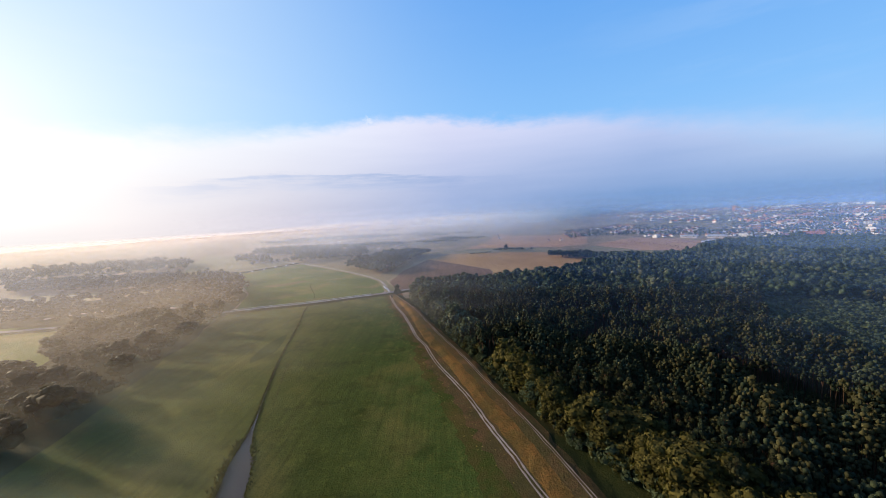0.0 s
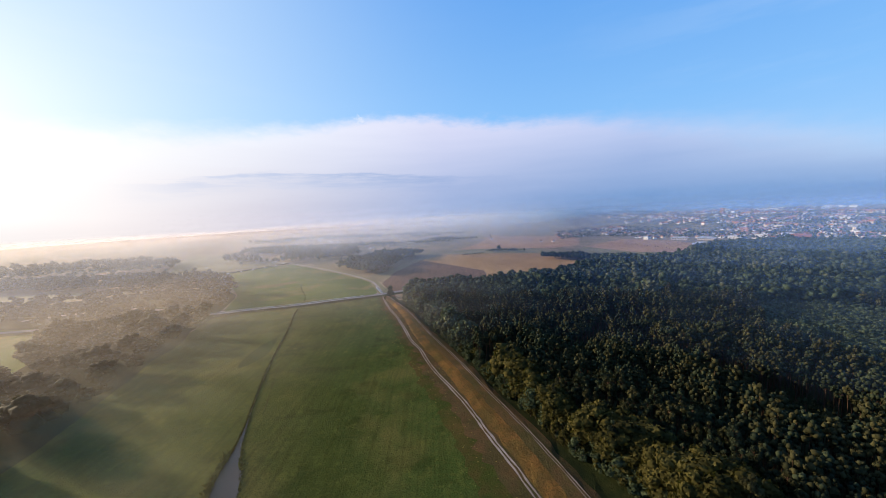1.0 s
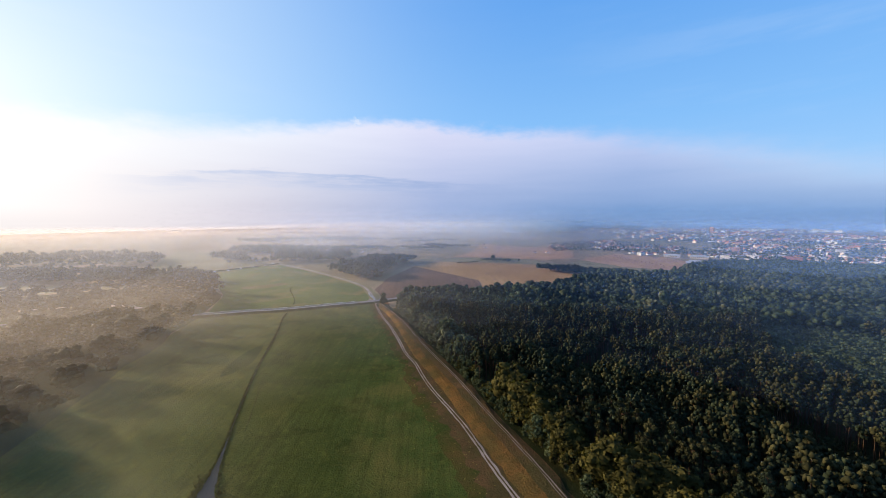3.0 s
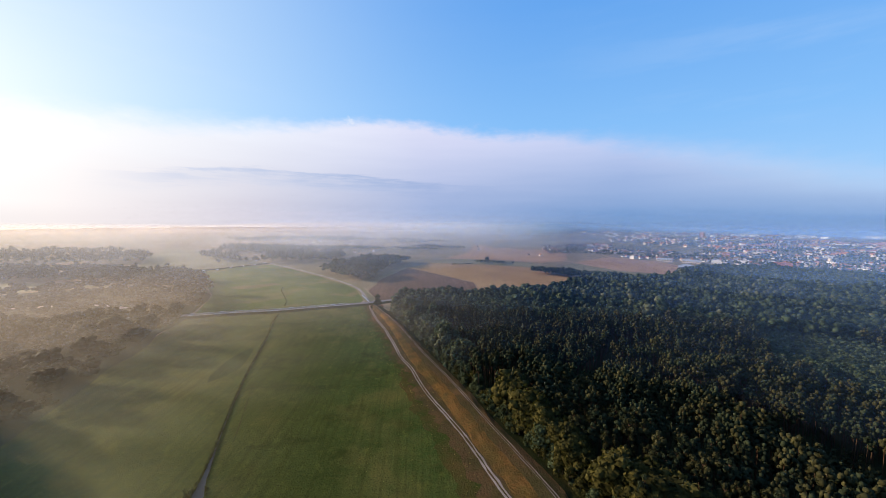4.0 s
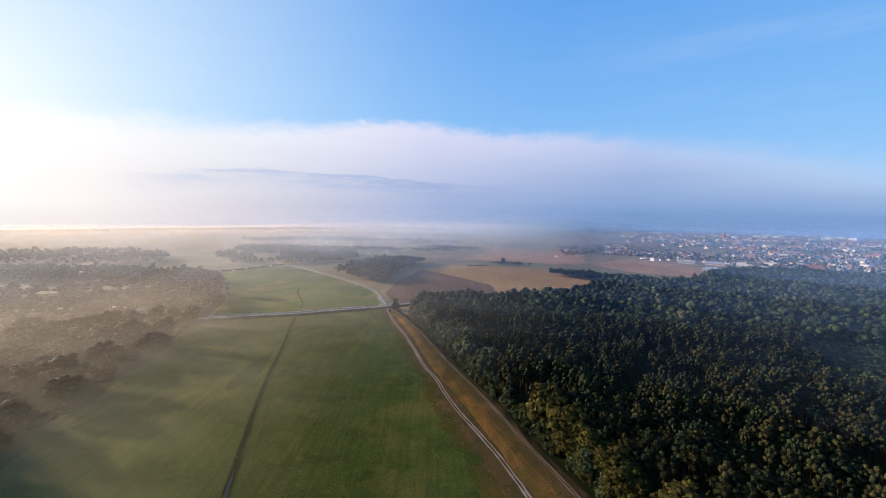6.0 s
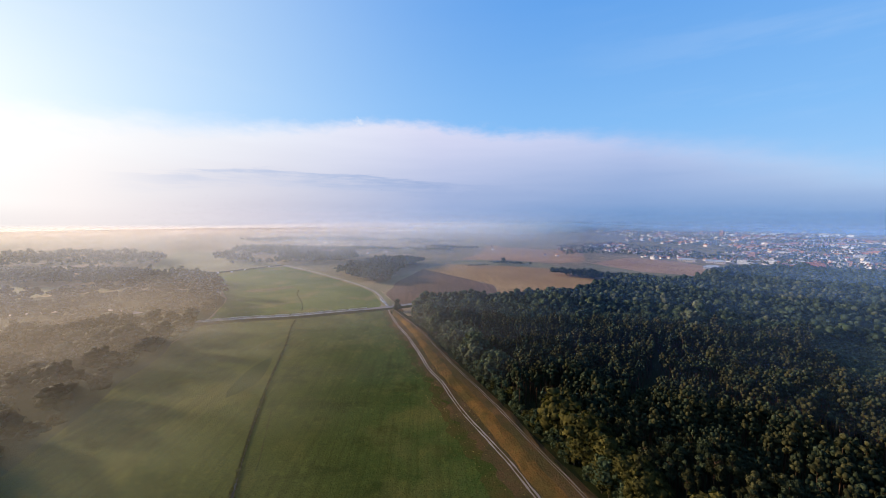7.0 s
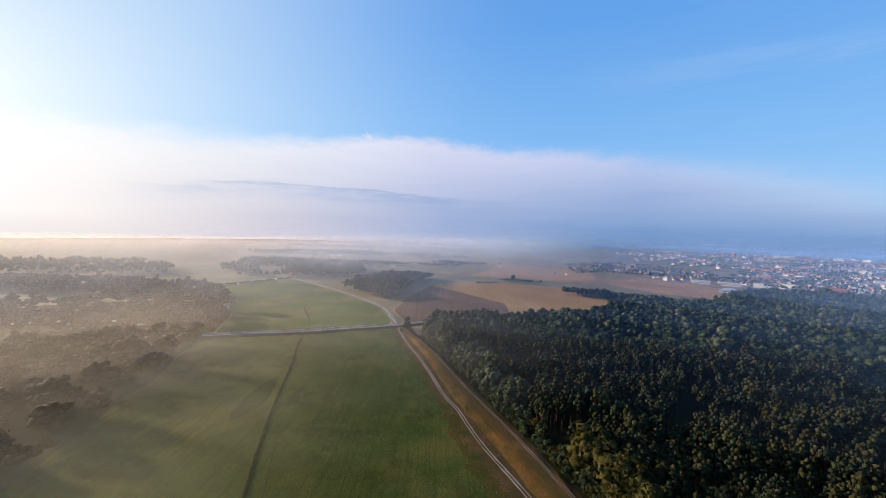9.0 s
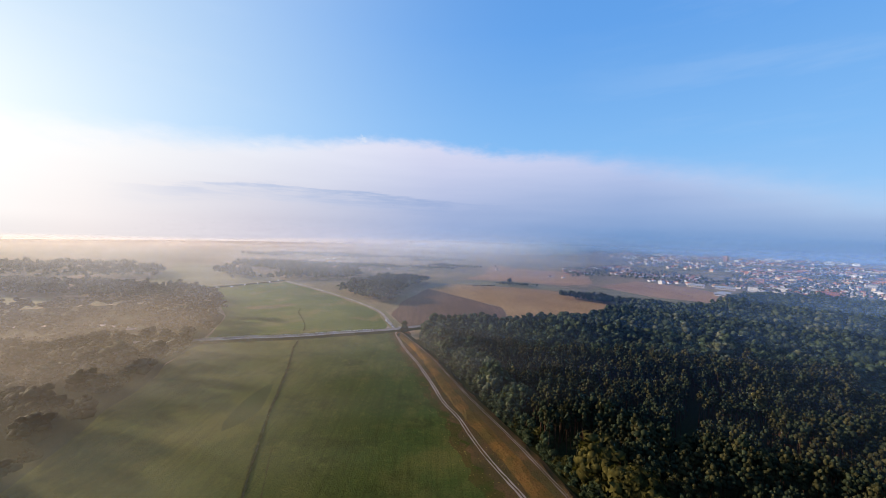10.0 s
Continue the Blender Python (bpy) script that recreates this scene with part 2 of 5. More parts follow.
M = {
    "meadow": material("meadow_grass", grassy((0.041, 0.054, 0.011), (0.066, 0.071, 0.014), (0.090, 0.088, 0.018), (0.135, 0.108, 0.030), 0.55, 0.26, lush=(0.040, 0.064, 0.014), blots=0.5)),
    "meadow_far": material("far_meadow_grass", grassy((0.062, 0.088, 0.022), (0.098, 0.120, 0.028), (0.115, 0.132, 0.036), (0.19, 0.145, 0.058), 0.6, 0.2)),
    "rough": material("rough_grass", grassy((0.052, 0.044, 0.016), (0.092, 0.052, 0.023), (0.062, 0.054, 0.019), (0.15, 0.075, 0.032), 0.8, big=0.05)),
    "margin": material("margin_grass", grassy((0.036, 0.050, 0.010), (0.062, 0.048, 0.014), (0.058, 0.056, 0.013), (0.105, 0.060, 0.020), 0.8, big=0.10)),
    "dike": material("dike_grass", grassy((0.060, 0.042, 0.014), (0.112, 0.058, 0.018), (0.070, 0.050, 0.015), (0.205, 0.098, 0.022), 0.8, big=0.07)),
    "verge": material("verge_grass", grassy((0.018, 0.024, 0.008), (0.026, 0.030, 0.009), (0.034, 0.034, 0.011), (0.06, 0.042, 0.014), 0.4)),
    "dark_grass": material("dark_meadow_grass", grassy((0.026, 0.038, 0.008), (0.034, 0.045, 0.010), (0.046, 0.054, 0.013), (0.07, 0.06, 0.018), 0.3)),
    "bare": material("worn_meadow", grassy((0.10, 0.095, 0.04), (0.14, 0.115, 0.05), (0.12, 0.11, 0.045), (0.18, 0.13, 0.065), 0.7, big=0.06)),
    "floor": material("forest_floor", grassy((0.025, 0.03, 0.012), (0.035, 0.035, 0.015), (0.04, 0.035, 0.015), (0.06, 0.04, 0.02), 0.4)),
    "country": material("open_country", grassy((0.15, 0.125, 0.07), (0.25, 0.18, 0.11), (0.19, 0.155, 0.08), (0.32, 0.215, 0.13), 0.8, big=0.0022)),
    "plough": material("ploughed_soil", soil((0.105, 0.062, 0.042), (0.145, 0.084, 0.056), 0.4, 0.25, 0.7)),
    "stubble": material("stubble", soil((0.26, 0.145, 0.062), (0.33, 0.195, 0.085), 0.3, 0.2, 0.9)),
    "stubble2": material("pale_stubble", soil((0.30, 0.17, 0.095), (0.36, 0.21, 0.115), 0.25, 0.15, -0.5)),
    "fallow": material("fallow", soil((0.15, 0.13, 0.065), (0.21, 0.175, 0.09), 0.3, 0.2, 0.9)),
    "sand": material("sandy_track", paved((0.215, 0.17, 0.14), (0.31, 0.25, 0.215))),
    "worn": material("trodden_path", paved((0.15, 0.115, 0.09), (0.22, 0.17, 0.14))),
    "asphalt": material("worn_asphalt", paved((0.13, 0.12, 0.12), (0.18, 0.165, 0.16))),
    "pine": material("pine_needles", leafy((0.003, 0.006, 0.005), (0.029, 0.036, 0.019), 0.09)),
    "pine2": material("pine_needles_yellowish", leafy((0.004, 0.007, 0.004), (0.043, 0.040, 0.017), 0.09)),
    "leaf": material("broad_leaves", leafy((0.010, 0.018, 0.011), (0.035, 0.048, 0.027))),
    "leaf2": material("broad_leaves_light", leafy((0.022, 0.033, 0.017), (0.050, 0.062, 0.033))),
    # olive leaves with the warm light of the sunny forest edge mixed in
    "gold": material("sun_warmed_leaves", leafy((0.017, 0.018, 0.006), (0.052, 0.044, 0.012), 0.16)),
    "leaf4": material("misty_wood_leaves", leafy((0.022, 0.021, 0.010), (0.027, 0.026, 0.012), 0.05)),
    "leaf3": material("silvery_leaves", leafy((0.040, 0.049, 0.030), (0.080, 0.086, 0.054))),
    "tuft": material("coarse_grass", leafy((0.07, 0.09, 0.02), (0.12, 0.13, 0.035), 0.3)),
    "straw": material("straw_tufts", leafy((0.12, 0.085, 0.03), (0.22, 0.15, 0.05), 0.5)),
    "bark": material("pine_bark", plain((0.062, 0.036, 0.022), 0.9, 0.5, 2.0)),
    "bark2": material("grey_bark", plain((0.09, 0.07, 0.05), 0.9, 0.5, 2.0)),
    "reed": material("reeds", leafy((0.028, 0.034, 0.012), (0.075, 0.066, 0.026), 0.15)),
    "wall_w": material("white_render", plain((0.62, 0.57, 0.51), 0.8, 0.3, 0.2)),
    "slab": material("white_panels", plain((0.80, 0.76, 0.69), 0.8, 0.2, 0.2)),
    "wall_c": material("cream_render", plain((0.55, 0.46, 0.37), 0.8, 0.3, 0.2)),
    "wall_b": material("brick_wall", plain((0.34, 0.16, 0.11), 0.85, 0.3, 0.4)),
    "roof_r": material("red_roof_tiles", plain((0.30, 0.12, 0.08), 0.8, 0.3, 0.5)),
    "roof_o": material("orange_roof_tiles", plain((0.34, 0.17, 0.11), 0.8, 0.3, 0.5)),
    "roof_g": material("grey_roof", plain((0.13, 0.13, 0.14), 0.8, 0.3, 0.4)),
    "roof_f": material("flat_felt_roof", plain((0.36, 0.35, 0.35), 0.8, 0.3, 0.3)),
    "sheet": material("sheet_metal_roof", plain((0.34, 0.35, 0.37), 0.5, 0.25, 0.2)),
    "paint": material("white_car_paint", plain((0.40, 0.40, 0.41), 0.45, 0.05)),
    "paint2": material("silver_car_paint", plain((0.45, 0.46, 0.48), 0.3, 0.05, metal=0.4)),
    "rubber": material("tyre_rubber", plain((0.02, 0.02, 0.02), 0.8, 0.2)),
    "zinc": material("galvanised_steel", plain((0.62, 0.63, 0.64), 0.5, 0.2, 1.0, 0.3)),
    "glass": material("dark_window_glass", lambda t: surface(t, (0.03, 0.04, 0.05, 1.0), 0.08, **{"Specular IOR Level": 0.8})),
    "water": material("still_water", lambda t: surface(t, (0.045, 0.034, 0.032, 1.0), 0.3, t.noise(where(t), 0.7, 3.0), 0.02, 0.25, **{"Specular IOR Level": 0.18})),
}


# ---------------------------------------------------------------- mesh helpers
def mesh_from(name, verts, faces, mats, index=None, smooth=False):
    me = bpy.data.meshes.new(name)
    me.from_pydata([tuple(v) for v in verts], [], [tuple(f) for f in faces])
    for m in mats:
        me.materials.append(m)
    if index is not None:
        me.polygons.foreach_set("material_index", np.asarray(index, dtype=np.int32))
    if smooth:
        me.polygons.foreach_set("use_smooth", np.ones(len(me.polygons), dtype=bool))
    me.update()
    return me


def quick_mesh(name, verts, faces, mats, index=None):
    """A mesh from arrays: verts (n, 3), faces (m, 3 or 4)."""
    me = bpy.data.meshes.new(name)
    n, k = faces.shape
    me.vertices.add(len(verts))
    me.vertices.foreach_set("co", np.ascontiguousarray(verts, dtype=np.float32).ravel())
    me.loops.add(n * k)
    me.loops.foreach_set("vertex_index", np.ascontiguousarray(faces, dtype=np.int32).ravel())
    me.polygons.add(n)
    me.polygons.foreach_set("loop_start", np.arange(0, n * k, k, dtype=np.int32))
    for m in mats:
        me.materials.append(m)
    if index is not None:
        me.polygons.foreach_set("material_index", np.ascontiguousarray(index, dtype=np.int32))
    me.update(calc_edges=True)
    me.validate()
    return me


def part(name, data, mat, parent, label=""):
    """Links a bmesh or mesh as one object under its thing."""
    if isinstance(data, bmesh.types.BMesh):
        me = bpy.data.meshes.new(name)
        data.to_mesh(me)
        data.free()
        me.materials.append(mat)
    else:
        me = data
    ob = new(name, me)
    ob.parent = parent
    if label:
        tagged(ob, label)
    return ob


def box(bm, lo, hi, taper=0.0):
    """Adds a box from corner lo to corner hi; taper draws its top in."""
    (x0, y0, z0), (x1, y1, z1) = lo, hi
    v = [bm.verts.new(p) for p in ((x0, y0, z0), (x1, y0, z0), (x1, y1, z0), (x0, y1, z0), (x0 + taper, y0 + taper, z1), (x1 - taper, y0 + taper, z1), (x1 - taper, y1 - taper, z1), (x0 + taper, y1 - taper, z1))]
    for f in ((3, 2, 1, 0), (4, 5, 6, 7), (0, 1, 5, 4), (1, 2, 6, 5), (2, 3, 7, 6), (3, 0, 4, 7)):
        bm.faces.new([v[i] for i in f])
    return bm


def smooth_line(points, step=6.0):
    """A line through the points, rounded off, with a point every few metres."""
    p = [np.array(q, float) for q in points]
    p = [2 * p[0] - p[1], *p, 2 * p[-1] - p[-2]]
    out = []
    for a, b, c, d in zip(p, p[1:], p[2:], p[3:]):
        n = max(2, int(np.linalg.norm(c - b) / step))
        for i in range(n):
            u = i / n
            out.append(0.5 * ((2 * b) + (c - a) * u + (2 * a - 5 * b + 4 * c - d) * u * u + (3 * b - a - 3 * c + d) * u ** 3))
    out.append(p[-2])
    return np.array(out)


def strip(line, profile, wobble=0.0, seed=0, left=None):
    """Verts and quads of a band along a line; profile: (offset to the right, height) from left to right."""
    line = np.array(line)
    d = np.gradient(line, axis=0)
    d /= np.linalg.norm(d, axis=1)[:, None]
    right = np.stack([d[:, 1], -d[:, 0]], 1)
    rng = np.random.default_rng(seed)
    verts, k = [], len(profile)
    for i, (p, r) in enumerate(zip(line, right)):
        for off, z in profile:
            if left is not None and off < 0:
                off *= left[i]
            q = p + r * (off + wobble * rng.normal())
            verts.append((q[0], q[1], z))
    faces = [(i * k + j, i * k + j + 1, (i + 1) * k + j + 1, (i + 1) * k + j) for i in range(len(line) - 1) for j in range(k - 1)]
    return verts, faces


def structure(name, me, label, category):
    return tagged(new(name, me), label, category, kind="structure")


def band(name, line, profile, mat, label, category, wobble=0.0, seed=0, left=None):
    v, f = strip(line, profile, wobble, seed, left)
    return structure(name, mesh_from(name, v, f, [mat]), label, category)


def patch(name, outline, z, mat, label, category="field", rough=3.0, seed=0):
    """A flat field with a slightly uneven outline."""
    pts = [np.array(p, float) for p in outline]
    rng = np.random.default_rng(seed)
    ring = []
    for a, b in zip(pts, pts[1:] + pts[:1]):
        n = max(1, int(np.linalg.norm(b - a) / 25.0))
        for i in range(n):
            ring.append(a + (b - a) * i / n + (rng.normal(0, rough, 2) if i else 0))
    bm = bmesh.new()
    face = bm.faces.new([bm.verts.new((p[0], p[1], z)) for p in ring])
    if face.calc_area() and face.normal.z < 0:
        face.normal_flip()
    bm.normal_update()
    if face.normal.z < 0:
        face.normal_flip()
    bmesh.ops.triangulate(bm, faces=[face])
    me = bpy.data.meshes.new(name)
    bm.to_mesh(me)
    bm.free()
    me.materials.append(mat)
    return structure(name, me, label, category)


def inside(pts, poly):
    """Which of the points (n, 2) lie in the polygon."""
    x, y = pts[:, 0], pts[:, 1]
    hit = np.zeros(len(pts), bool)
    for (x0, y0), (x1, y1) in zip(poly, list(poly[1:]) + [poly[0]]):
        cross = ((y0 > y) != (y1 > y)) & (x < (x1 - x0) * (y - y0) / ((y1 - y0) or 1e-9) + x0)
        hit ^= cross
    return hit


def scatter(poly, spacing, seed, jitter=0.42):
    rng = np.random.default_rng(seed)
    p = np.array(poly, float)
    lo, hi = p.min(0), p.max(0)
    gx, gy = np.meshgrid(np.arange(lo[0], hi[0], spacing), np.arange(lo[1], hi[1], spacing * 0.87))
    gx = gx + (np.arange(gx.shape[0]) % 2)[:, None] * spacing / 2
    q = np.stack([gx.ravel(), gy.ravel()], 1)
    q += rng.uniform(-jitter, jitter, q.shape) * spacing
    return q[inside(q, [tuple(v) for v in p])]


# ---------------------------------------------------------------- ground
DITCH = [(-30, -130), (-60, 20), (-76, 90), (-84, 129), (-93, 156), (-102, 187), (-113, 224), (-127, 278), (-144, 354), (-157, 402), (-162, 430), (-168, 462), (-177, 496), (-206, 562), (-215, 590), (-260, 640)]
TRACK = [(125, -130), (70, 10), (52, 60), (31, 120), (24.5, 143), (19, 160), (12.5, 183), (7.5, 200), (1.5, 216), (-3.5, 229), (-11, 252), (-18, 279), (-25, 298), (-31, 321), (-41, 362), (-46, 378), (-57, 412), (-66, 448), (-71, 474)]
PATH2 = [(138, -130), (82, 10), (66, 60), (52, 119), (46, 144), (39, 170), (27, 209), (15, 250), (4, 283), (-9, 322), (-29, 384), (-49, 434), (-62, 466)]
FOREST_EDGE = [(160, -130), (104, 10), (80, 70), (63, 118), (49, 150), (37, 182), (27, 214), (14, 256), (1, 296), (-15, 350), (-33, 404), (-44, 444)]
ROAD = [(-700, 380), (-560, 372), (-440, 385), (-330, 403), (-249, 421), (-210, 433), (-168, 443), (-126, 460), (-90, 473), (-70, 482), (-40, 498), (20, 512)]
ROAD_N = [(-72, 481), (-84, 525), (-103, 582), (-134, 634), (-182, 699), (-268, 802), (-326, 863), (-420, 960), (-560, 1120)]
WOOD_EDGE = [(-150, -130), (-175, 20), (-190, 110), (-196, 149), (-206, 205), (-219, 260), (-234, 335), (-247, 410)]

def rise(x, y):
    """The ground climbs gently under the far part of the town."""
    def ease(v):
        v = min(1.0, max(0.0, v))
        return v * v * (3 - 2 * v)
    return 36.0 * ease((math.hypot(x, y) - 1350.0) / 1500.0) * ease((math.degrees(math.atan2(x, y)) - 6.0) / 18.0)


n_ring, n_seg = 60, 96
gv, gf = [(0.0, 0.0, -0.3)], []
for i in range(1, n_ring + 1):
    r = 6500.0 * (i / n_ring) ** 2
    for j in range(n_seg):
        a = 2 * math.pi * j / n_seg
        gv.append((r * math.cos(a), r * math.sin(a), rise(r * math.cos(a), r * math.sin(a)) - 0.3))
for j in range(n_seg):
    gf.append((0, 1 + j, 1 + (j + 1) % n_seg))
for i in range(n_ring - 1):
    for j in range(n_seg):
        a, b = 1 + i * n_seg, 1 + (i + 1) * n_seg
        gf.append((a + j, b + j, b + (j + 1) % n_seg, a + (j + 1) % n_seg))
structure("ground", mesh_from("ground", gv, gf, [M["country"]]), "wide flat farmland in muted green and straw", "ground")

patch("meadow", WOOD_EDGE + [(-235, 430), (-205, 434), (-168, 443), (-126, 460), (-76, 478)] + TRACK[::-1], -0.1, M["meadow"], "mown green riverside meadow with dry patches", "meadow", 0.6)
patch("far_meadow", [(-247, 424), (-210, 436), (-168, 446), (-126, 463), (-80, 482), (-92, 540), (-110, 590), (-142, 634), (-190, 697), (-276, 800), (-335, 862), (-450, 764), (-363, 653), (-284, 531)], -0.1, M["meadow_far"], "green meadow beyond the raised road", "meadow", 1.5, 1)
patch("brown_field", [(-64, 500), (-84, 560), (-80, 640), (-70, 690), (-34, 830), (80, 640), (72, 560), (40, 510)], -0.12, M["plough"], "bare brown ploughed field", "field", 2.0, 2)
patch("stubble_field", [(-34, 830), (22, 915), (150, 890), (230, 850), (275, 790), (300, 700), (240, 600), (160, 540), (72, 520), (80, 640)], -0.11, M["stubble"], "dry tan stubble field", "field", 2.0, 3)
patch("fallow_field", [(22, 920), (60, 1010), (200, 1000), (300, 860), (270, 800), (230, 855), (150, 895)], -0.13, M["fallow"], "grey-green fallow strip of field", "field", 3.0, 4)
patch("distant_field", [(60, 1020), (139, 1188), (235, 1590), (534, 1613), (470, 1200), (396, 1012), (300, 940), (200, 1005)], -0.12, M["stubble2"], "pale tan harvested field", "field", 4.0, 5)
patch("town_field", [(380, 940), (470, 1020), (560, 1100), (640, 990), (640, 880), (590, 790), (500, 740), (420, 800)], -0.12, M["stubble2"], "pinkish tan field in front of the town", "field", 3.0, 6)
patch("town_verge", [(310, 850), (380, 940), (420, 800), (500, 740), (590, 790), (560, 720), (420, 650), (330, 700)], -0.14, M["fallow"], "dull green strip between field and forest", "field", 3.0, 7)
patch("clearing", [(-900, 560), (-723, 610), (-559, 612), (-470, 590), (-540, 540), (-700, 520), (-900, 500)], -0.1, M["fallow"], "misty pale field between woods", "field", 4.0, 8)
patch("river_meadow", [(-700, 120), (-268, 150), (-272, 240), (-288, 278), (-332, 320), (-376, 352), (-365, 385), (-440, 410), (-700, 400)], -0.1, M["meadow_far"], "pale misty field behind the wood", "field", 4.0, 9)
patch("west_meadow", [(-600, 740), (-450, 770), (-340, 870), (-440, 960), (-560, 1150), (-800, 1250), (-660, 960), (-596, 850)], -0.13, M["fallow"], "pale grassland reaching into the mist", "field", 4.0, 10)

# flat tapering patch in a darker green than the meadow
patch("damp_hollow", [(-144, 260), (-148, 270), (-149, 283), (-150, 296), (-149, 308), (-147, 318), (-143, 324), (-140, 314), (-138, 304), (-136, 294), (-135, 284), (-136, 275), (-140, 266)], -0.07, M["dark_grass"], "darker grass in a narrow tapering patch", "meadow", 2.2, 13)
patch("dry_patch", [(-290, 580), (-268, 574), (-246, 584), (-226, 612), (-240, 626), (-262, 604), (-284, 596)], -0.08, M["bare"], "bare reddish patch worn into the far meadow", "meadow", 3.0, 14)
band("furrow", smooth_line([(-98, 196), (-104, 218), (-111, 242), (-116, 262)], 3.0), [(-0.28, -0.09), (-0.12, -0.03), (0.12, -0.03), (0.28, -0.09)], M["margin"], "thin dark furrow beside the ditch", "furrow", 0.12, 15)
band("gravel_yard", smooth_line([(-480, 436), (-450, 456), (-410, 468), (-370, 470), (-338, 456)], 6.0), [(-4.0, 0.0), (-3.0, 0.08), (3.0, 0.08), (4.0, 0.0)], M["sand"], "pale gravel road between the misty woods", "road", 0.4, 16)
track = smooth_line(TRACK, 4.0)
track[:, 0] += [0.5 * noise.noise((0.0, y * 0.035, 2.0)) for y in track[:, 1]]
path2 = smooth_line(PATH2)
narrowing = np.interp(track[:, 1], [130, 210, 280, 460], [1.0, 0.85, 0.5, 0.4])
band("rough_verge", track, [(-12.5, 0.0), (-11, 0.04), (-8, 0.05), (-2.2, 0.05), (2.6, 0.06), (9.0, 0.06), (15.0, 0.02)], M["rough"], "reddish dry rough grass beside the track", "verge", 1.1, 1, narrowing)
band("meadow_margin", track, [(-17.5, -0.05), (-15.5, 0.03), (-12.5, 0.07), (-9.0, 0.06)], M["margin"], "mixed green and reddish grass along the meadow margin", "verge", 1.6, 6, narrowing)
edge_line = smooth_line(FOREST_EDGE)
# shade along the forest edge is put into this band's dark grass colour
band("forest_verge", edge_line, [(-14, 0.0), (-7, 0.1), (-1, 0.1), (6, 0.05)], M["verge"], "verge grass with forest-edge shade painted into its colour", "verge", 0.8, 2)
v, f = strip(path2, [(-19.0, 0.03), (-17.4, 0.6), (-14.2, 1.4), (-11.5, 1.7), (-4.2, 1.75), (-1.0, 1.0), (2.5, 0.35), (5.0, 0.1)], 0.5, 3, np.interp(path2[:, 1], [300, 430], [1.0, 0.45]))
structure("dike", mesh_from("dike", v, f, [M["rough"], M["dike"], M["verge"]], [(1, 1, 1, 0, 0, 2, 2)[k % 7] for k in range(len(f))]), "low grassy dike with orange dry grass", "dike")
for k, off in enumerate((-0.8, 0.8)):
    band("wheel_rut", track, [(off - 0.3, 0.07), (off - 0.2, 0.11), (off + 0.2, 0.11), (off + 0.3, 0.07)], M["sand"], "pale sandy wheel rut of a farm track", "track", 0.16, 10 + k)
    band("path_rut", path2, [(0.75 * off - 0.2 - 5.6, 1.84), (0.75 * off + 0.2 - 5.6, 1.84)], M["worn"], "faint worn rut on the dike path", "path", 0.1, 20 + k, np.interp(path2[:, 1], [300, 430], [1.0, 0.45]))

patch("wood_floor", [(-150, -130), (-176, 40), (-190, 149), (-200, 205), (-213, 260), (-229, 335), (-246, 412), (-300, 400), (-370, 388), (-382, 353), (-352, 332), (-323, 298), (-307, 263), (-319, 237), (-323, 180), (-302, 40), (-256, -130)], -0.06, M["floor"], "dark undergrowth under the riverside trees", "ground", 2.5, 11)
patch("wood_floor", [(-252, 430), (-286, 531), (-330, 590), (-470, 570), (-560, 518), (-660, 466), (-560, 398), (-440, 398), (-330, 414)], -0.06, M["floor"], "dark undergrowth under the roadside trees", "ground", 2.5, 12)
road = smooth_line(ROAD)
band("road_embankment", road, [(-9, -0.08), (-5.0, 1.1), (5.0, 1.1), (10.5, -0.08)], M["verge"], "grassy embankment under the road", "embankment", 0.25, 4)
band("road", road, [(-4.4, 1.14), (-3.0, 1.18), (3.0, 1.18), (4.4, 1.14)], M["asphalt"], "pale worn asphalt road on a low embankment", "road")
patch("junction_gravel", [(-84, 474), (-72, 470), (-62, 474), (-56, 484), (-64, 494), (-76, 504), (-82, 496), (-84, 484)], 0.03, M["sand"], "pale gravel apron at the road junction", "road", 0.6, 17)
road_n = smooth_line(ROAD_N)
band("lane_verge", road_n, [(-5.5, 0.0), (-3, 0.12), (4, 0.12), (8, 0.0)], M["fallow"], "dry grass verge along the lane", "verge", 0.6, 5)
band("lane", road_n, [(-1.9, 0.16), (-1.2, 0.2), (1.2, 0.2), (1.9, 0.16)], M["sand"], "pale gravel lane curving between the fields", "road", 0.15)
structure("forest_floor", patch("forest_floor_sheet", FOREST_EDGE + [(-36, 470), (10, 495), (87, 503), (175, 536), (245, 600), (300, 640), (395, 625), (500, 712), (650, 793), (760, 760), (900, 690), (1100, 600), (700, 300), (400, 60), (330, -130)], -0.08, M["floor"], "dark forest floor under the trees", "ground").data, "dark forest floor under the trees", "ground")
bpy.data.objects.remove(bpy.data.objects["forest_floor_sheet"])

ditch = smooth_line(DITCH, 4.0)
v, f = strip(ditch, [(-1.0, 0.02), (0.0, 0.02), (1.0, 0.02)])
v = np.array(v).reshape(len(ditch), 3, 3)
d = np.gradient(ditch, axis=0)
d /= np.linalg.norm(d, axis=1)[:, None]
rt = np.stack([d[:, 1], -d[:, 0]], 1)
half = np.interp(ditch[:, 1], [60, 125, 148, 160, 172, 192, 400, 436, 640], [4.8, 5.4, 4.6, 2.2, 1.0, 0.2, 0.1, 0.02, 0.02])
rng = np.random.default_rng(5)
for k, sgn in ((0, -1), (2, 1)):
    v[:, k, :2] = ditch + rt * (sgn * half * (1 + 0.14 * rng.normal(size=len(ditch))))[:, None]
